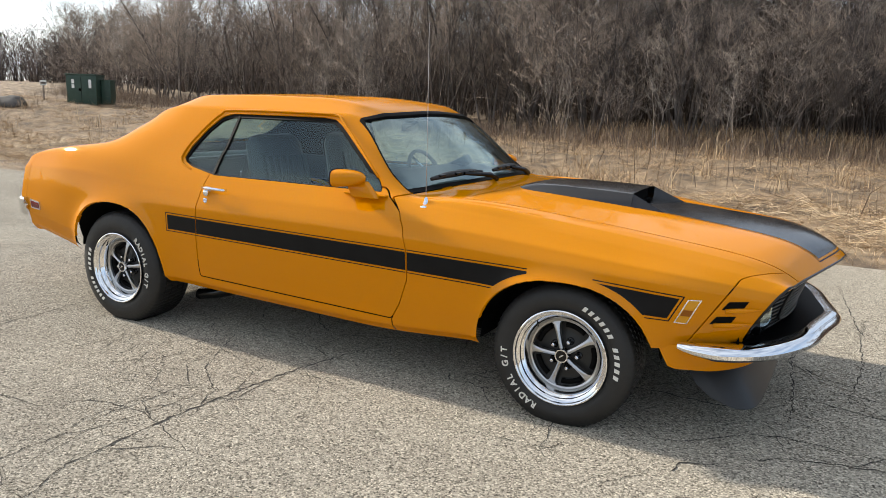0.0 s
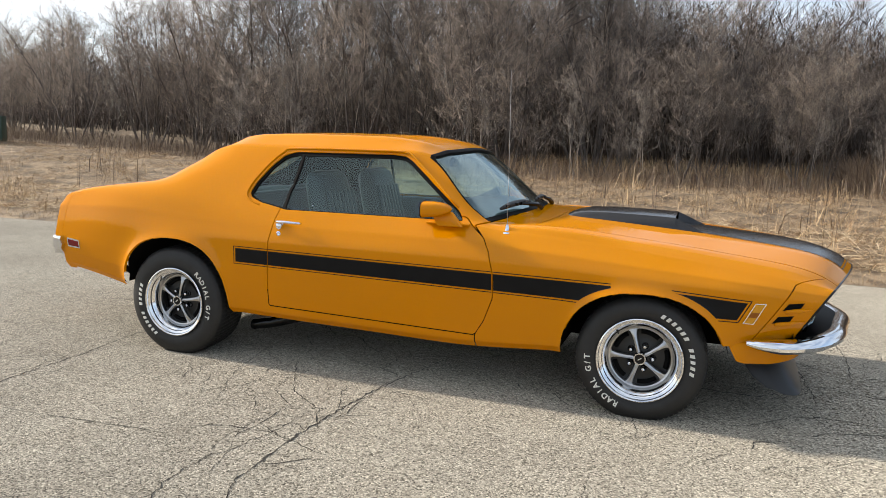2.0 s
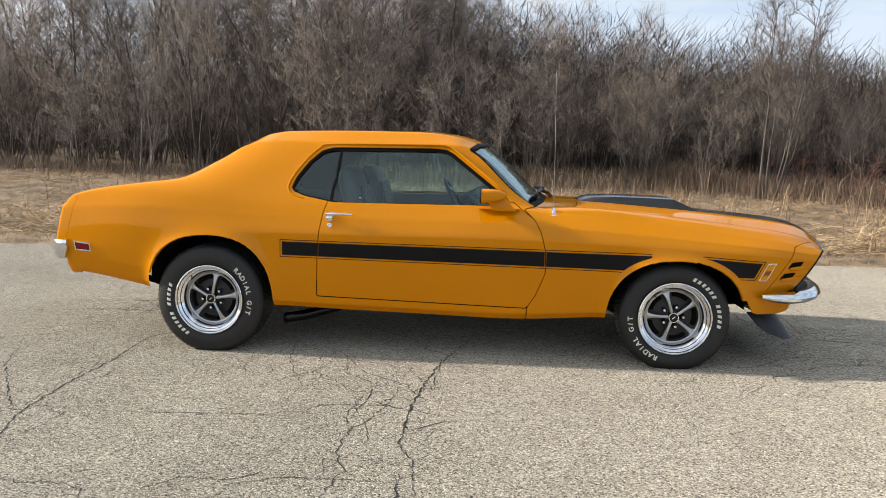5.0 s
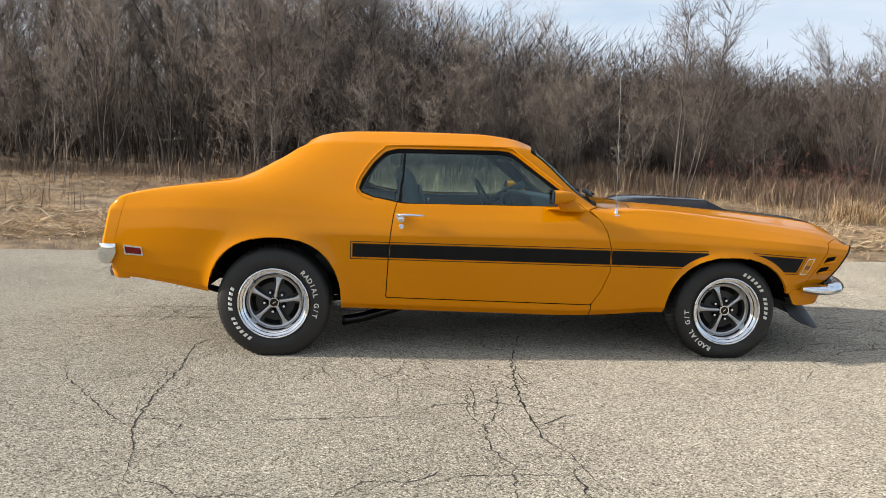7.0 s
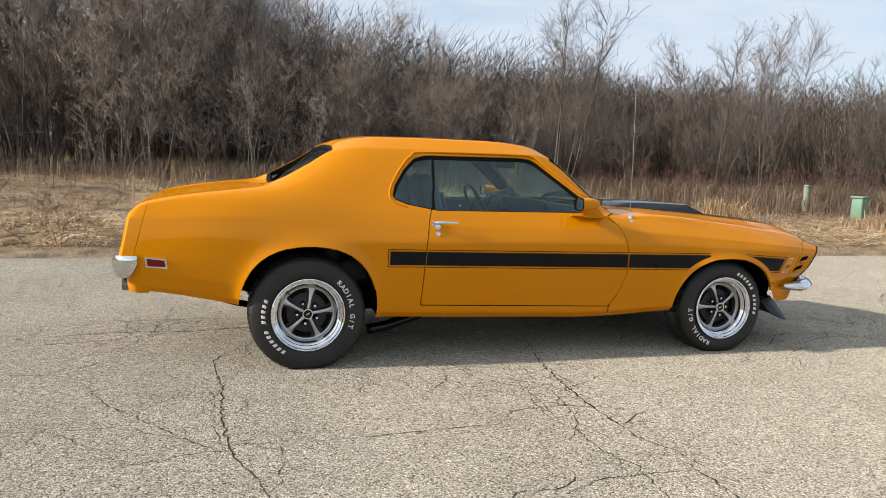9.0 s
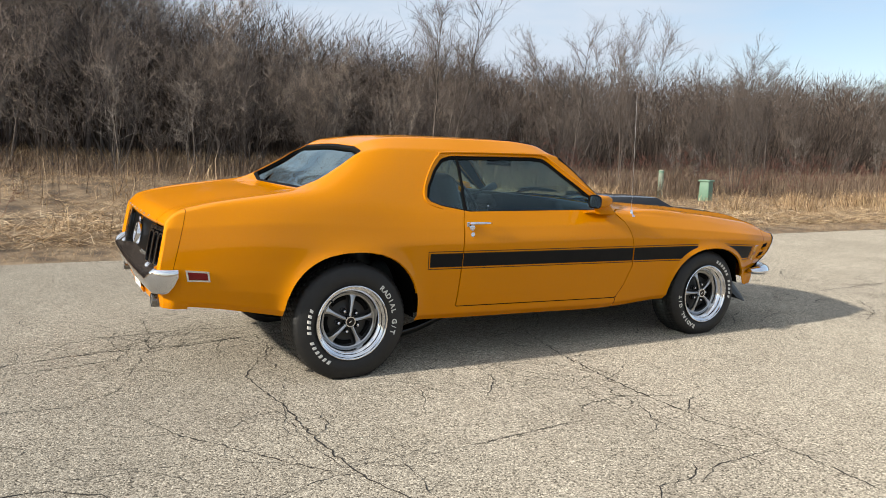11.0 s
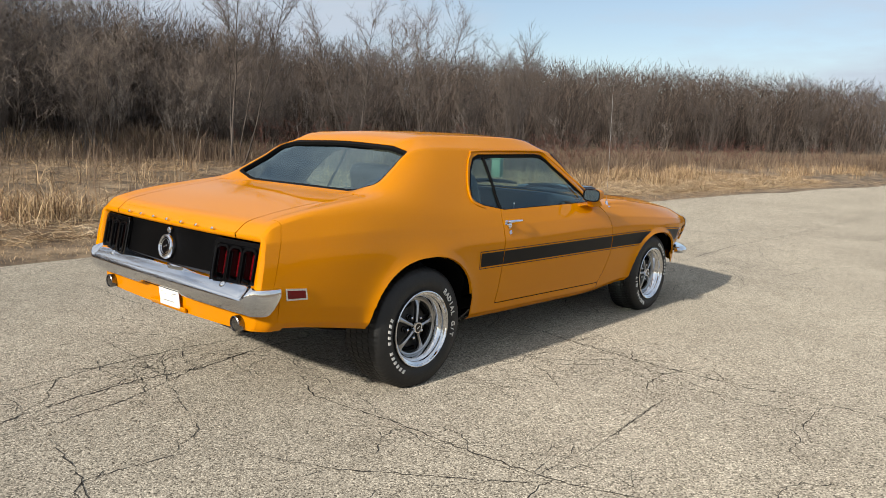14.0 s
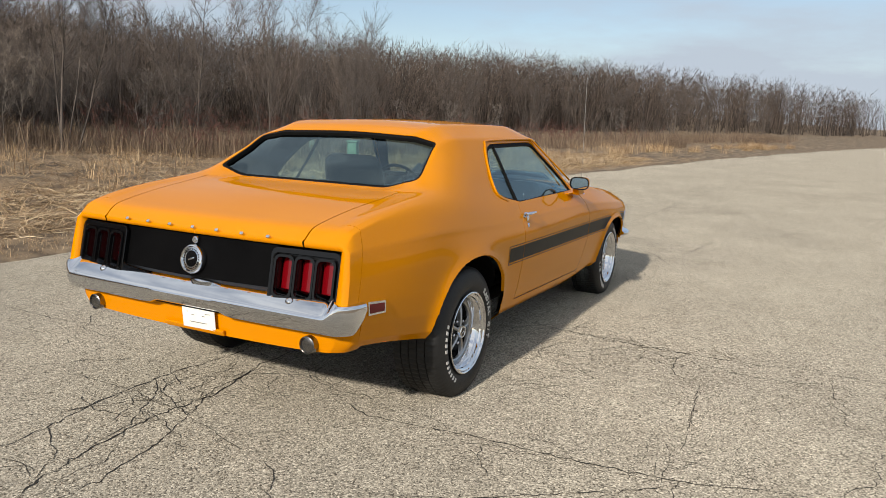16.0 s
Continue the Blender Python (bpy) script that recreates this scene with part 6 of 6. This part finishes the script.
for x, y, s in ((6.3, 12.5, 1.1), (12.9, 15.6, 1.08), (10.9, 10.7, 1.02), (16.2, 11.4, .95), (3.9, 15.4, 0.67), (1.9, 15, 0.62), (7.9, 16.5, 0.64), (9.4, 15.2, 0.59), (14.2, 18, 0.68), (19.6, 15.8, 0.73), (8.6, 19, 0.71), (11.2, 20, 0.73), (5.4, 19.5, 0.78), (13.4, 21, 0.72), (16.5, 20, 0.74), (23.5, 16.4, 1.03), (28, 18, 0.97), (33, 16, 0.99), (38, 17.5, 1), (44, 16, 1.03), (52, 15.5, 1.08), (60, 14, 1.08), (70, 11, 1.3), (82, 9, 1.3), (95, 5, 1.51)):
    plant(ROUNDS[1] if abs(x - 16.2) < .1 else wr.choice(ROUNDS), x, y, s, .7 if abs(x - 10.9) < .1 else 1.0)
for x, y, s in ((-7.3, 10.0, .9), (-3.6, 13.0, .9), (.3, 12.4, .8), (-11, 14.0, .9), (3.6, 13.3, .82), (5.0, 12.6, .8), (8.0, 12.0, .75), (-1.2, 12.3, .9), (14.2, 11.6, .7), (20.6, 12.4, .75), (26.5, 13.0, .75), (31, 12.6, .8), (48, 10.5, .9)):
    plant(wr.choice(PALES), x, y, s)
for x, y, s in ((7.5, 12.6, .95), (8.5, 11.6, .9), (10.5, 13.0, 1.0), (14.8, 13.2, 1.0), (20.5, 12.6, .9), (26, 12.0, .9), (34, 11.6, 1.0), (35.2, 11.0, .9), (46, 9.4, 1.0), (17.0, 14, 1.1), (23.5, 14, 1.1), (29.5, 14, 1.0), (40, 12.5, 1.0), (18.5, 12.2, 1.0), (13.0, 12.0, .9), (9.5, 10.6, .7), (15.5, 10.4, .7), (22.0, 11.4, .9), (24.8, 10.8, .8), (30.5, 11.0, .9), (38, 10.8, .9)):
    plant(REDS_B, x, y, s, 1.3)
plant(REDS_B, -3.75, 4.75, .68, .62)
x = 10.0
while x < 110:
    px = x + wr.uniform(-1.2, 1.2)
    plant(wr.choice(BRUSH), px, float(EDGE(px)) + 11.5 + wr.uniform(-2.2, 2.2), wr.uniform(.6, .95), 1.05)
    x += 2.6 * wr.uniform(.8, 1.3) * (1 + x / 60)

# the woods behind, too far to tell one tree from the next
FV, FF = [], []
fr = np.random.default_rng(9)


def far_tree(x, y, h, spread_r, n, wide, clear):
    """A rounded crown of short tangled twigs over a few stems."""
    z = float(ground_z(x, y))
    t = fr.random((n, 7))
    a, k = t[:, 0] * 2 * np.pi, np.sqrt(t[:, 1])
    top = h * (1 - .30 * k ** 2.5) * (.94 + .08 * t[:, 3])
    z0 = clear + (top - clear) * t[:, 2] ** .8 * .93
    p = np.stack([x + np.cos(a) * k * spread_r, y + np.sin(a) * k * spread_r, z + z0], -1)
    d = np.stack([np.cos(a) * k * .45 + (t[:, 3] - .5) * 1.7, np.sin(a) * k * .45 + (t[:, 4] - .5) * 1.7, .25 + .9 * t[:, 6]], -1)
    q = p + d * (h * (.04 + .09 * t[:, 5]))[:, None]
    q[:, 2] = np.minimum(q[:, 2], z + top + .035 * h * t[:, 6])
    m = n // 14
    p[:m, 2], p[:m, :2] = z - .1, np.stack([x + np.cos(a[:m]) * .35, y + np.sin(a[:m]) * .35], -1)
    q[:m, 2] = z + h * .7
    s = np.stack([-np.sin(a * 3), np.cos(a * 3), (t[:, 6] - .5)], -1) * wide
    base = sum(len(v) for v in FV)
    FV.append(np.stack([p - s, p + s, q], 1).reshape(-1, 3))
    FF.append((np.arange(n * 3) + base).reshape(-1, 3))


for i in range(1750):
    x = fr.uniform(-110, 190) if i % 3 else fr.uniform(-45, 75)
    if i % 6 == 1:
        x = fr.uniform(-3, 20)
    if x > 6:
        e = 19 + 34 * fr.random() ** 1.5
    else:
        e = float(FRONT(x)) + 9.0 + 34 * fr.random() ** 1.5
    y = float(EDGE(x)) + e
    if i > 1520:
        x, y = fr.uniform(-150, 150), -36 - 14 * fr.random()
    d = math.hypot(x, y + 4)
    tall = float(np.interp(x, [-60, -20, -12, -2, 3, 8, 14, 25, 60, 120], [5.6, 5.2, 7.2, 7.4, 6.4, 6.0, 5.6, 5.4, 6.8, 9.0]))
    far_tree(x, y, tall * fr.uniform(.86, 1.06) + (0 if x > 6 else e * .012), fr.uniform(1.3, 2.1), int(np.interp(d, [15, 50, 150], [580, 430, 130])) if y > -30 else 130, float(np.interp(d, [15, 50, 150], [.009, .017, .045])), float(np.interp(x, [-14, -6, 8, 14], [.1, .6, .6, .05])) if e < float(FRONT(x)) + 17 else .0)
V, F = np.concatenate(FV), np.concatenate(FF)
me = bpy.data.meshes.new("far_woods")
me.from_pydata(V.tolist(), [], F.tolist())
me.materials.append(FARBARK)
tagged(new("far_woods", me), "dense brown leafless woods in the distance", "woods", kind="stuff")

# ---- things on the verge ----
GREEN = mottled("dark_green_paint", [(.3, (.018, .045, .030)), (.7, (.032, .066, .044))], 3, .5)
MINT_PALE = mottled("weathered_plastic", [(.3, (.14, .20, .14)), (.6, (.30, .34, .27)), (.75, (.42, .44, .38))], 14, .7)
MINT = mottled("pale_green_plastic", [(.3, (.11, .21, .14)), (.7, (.16, .27, .19))], 4, .6)
cabinet_at = (-20.2, 12.9)
cz = float(ground_z(*cabinet_at))
cabinet = tagged(empty("utility_cabinet", pose(*cabinet_at, cz, 0, 0, 34) @ Matrix.Scale(.86, 4)), "dark green metal utility cabinet with white labels", "utility cabinet")
for nm, bm, mt in (("body", box((1.10, .95, 1.16), (0, 0, .55), .02), GREEN), ("lid", box((1.15, 1.0, .05), (0, 0, 1.14), .015), GREEN), ("side_box", box((.36, .60, .98), (.75, .25, .46), .02), GREEN), ("side_lid", box((.40, .64, .04), (.75, .25, .96), .01), GREEN), ("door_seam", box((.012, .01, 1.0), (0, -.478, .53), 0), MATT), ("door_latch", box((.07, .04, .10), (-.06, -.485, .58), .01), MATT)):
    part(nm, bm, mt, cabinet)
for x, z, h in ((-.30, .88, .16), (-.30, .70, .14), (.32, .86, .20), (.32, .70, .12)):
    part("label_plate", box((.10, .006, h), (x, -.478, z), 0), PAPER, cabinet)
sign = tagged(empty("small_sign", pose(-22.0, 12.6, float(ground_z(-22.0, 12.6)), 0, 0, 60)), "small white warning sign on a thin post", "sign")
part("post", box((.05, .03, .72), (0, 0, .30), .005), BARK, sign)
part("plate", box((.20, .012, .16), (0, -.02, .60), .004), PAPER, sign)
part("print_bar", box((.16, .004, .07), (0, -.028, .60), 0), INK, sign)


def boulder(seed, size):
    bm = bmesh.new()
    bmesh.ops.create_icosphere(bm, subdivisions=3, radius=1)
    for v in bm.verts:
        n = noise.noise(v.co * 1.3 + Vector((seed, 0, 0))) * .35 + noise.noise(v.co * 3.5 + Vector((0, seed, 0))) * .12
        v.co = Vector((v.co.x * size[0], v.co.y * size[1], v.co.z * size[2])) * (1 + n)
    soften(bm, 60)
    return bm


STONE = mottled("boulder_stone", [(.3, (.05, .045, .04)), (.7, (.15, .135, .12))], 4, .9, bump=.6, bump_scale=18)
rock = tagged(part("boulder", boulder(3, (.46, .40, .24)), STONE), "grey weathered boulder lying in dry grass", "boulder")
rock.location = (-20.5, 10.5, float(ground_z(-20.5, 10.5)) + .08)
px, py = 12.4, 9.05
ped = tagged(empty("utility_pedestal", pose(px, py, float(ground_z(px, py)), 0, 0, 20)), "pale green plastic utility pedestal in dry grass", "pedestal")
part("body", box((.30, .28, .54), (0, 0, .25), .03, (0, 0, 0), lambda x, y, z: (x * (1 if z < 0 else .9), y * (1 if z < 0 else .9), z)), MINT, ped)
part("cap", box((.33, .31, .05), (0, 0, .53), .02), MINT, ped)
px, py = 11.5, 9.75
post = tagged(empty("marker_post", pose(px, py, float(ground_z(px, py)), 0, 2, 0)), "weathered pale green marker post", "post")
part("tube", lathe([(.068, 0), (.068, .70), (.062, .73), (0, .735)], 16), MINT_PALE, post).matrix_world = pose(px, py, float(ground_z(px, py)) - .02, 90, 0, 0)
part("collar", lathe([(.071, 0), (.071, .05)], 16), MINT, post).matrix_world = pose(px, py, float(ground_z(px, py)) + .64, 90, 0, 0)
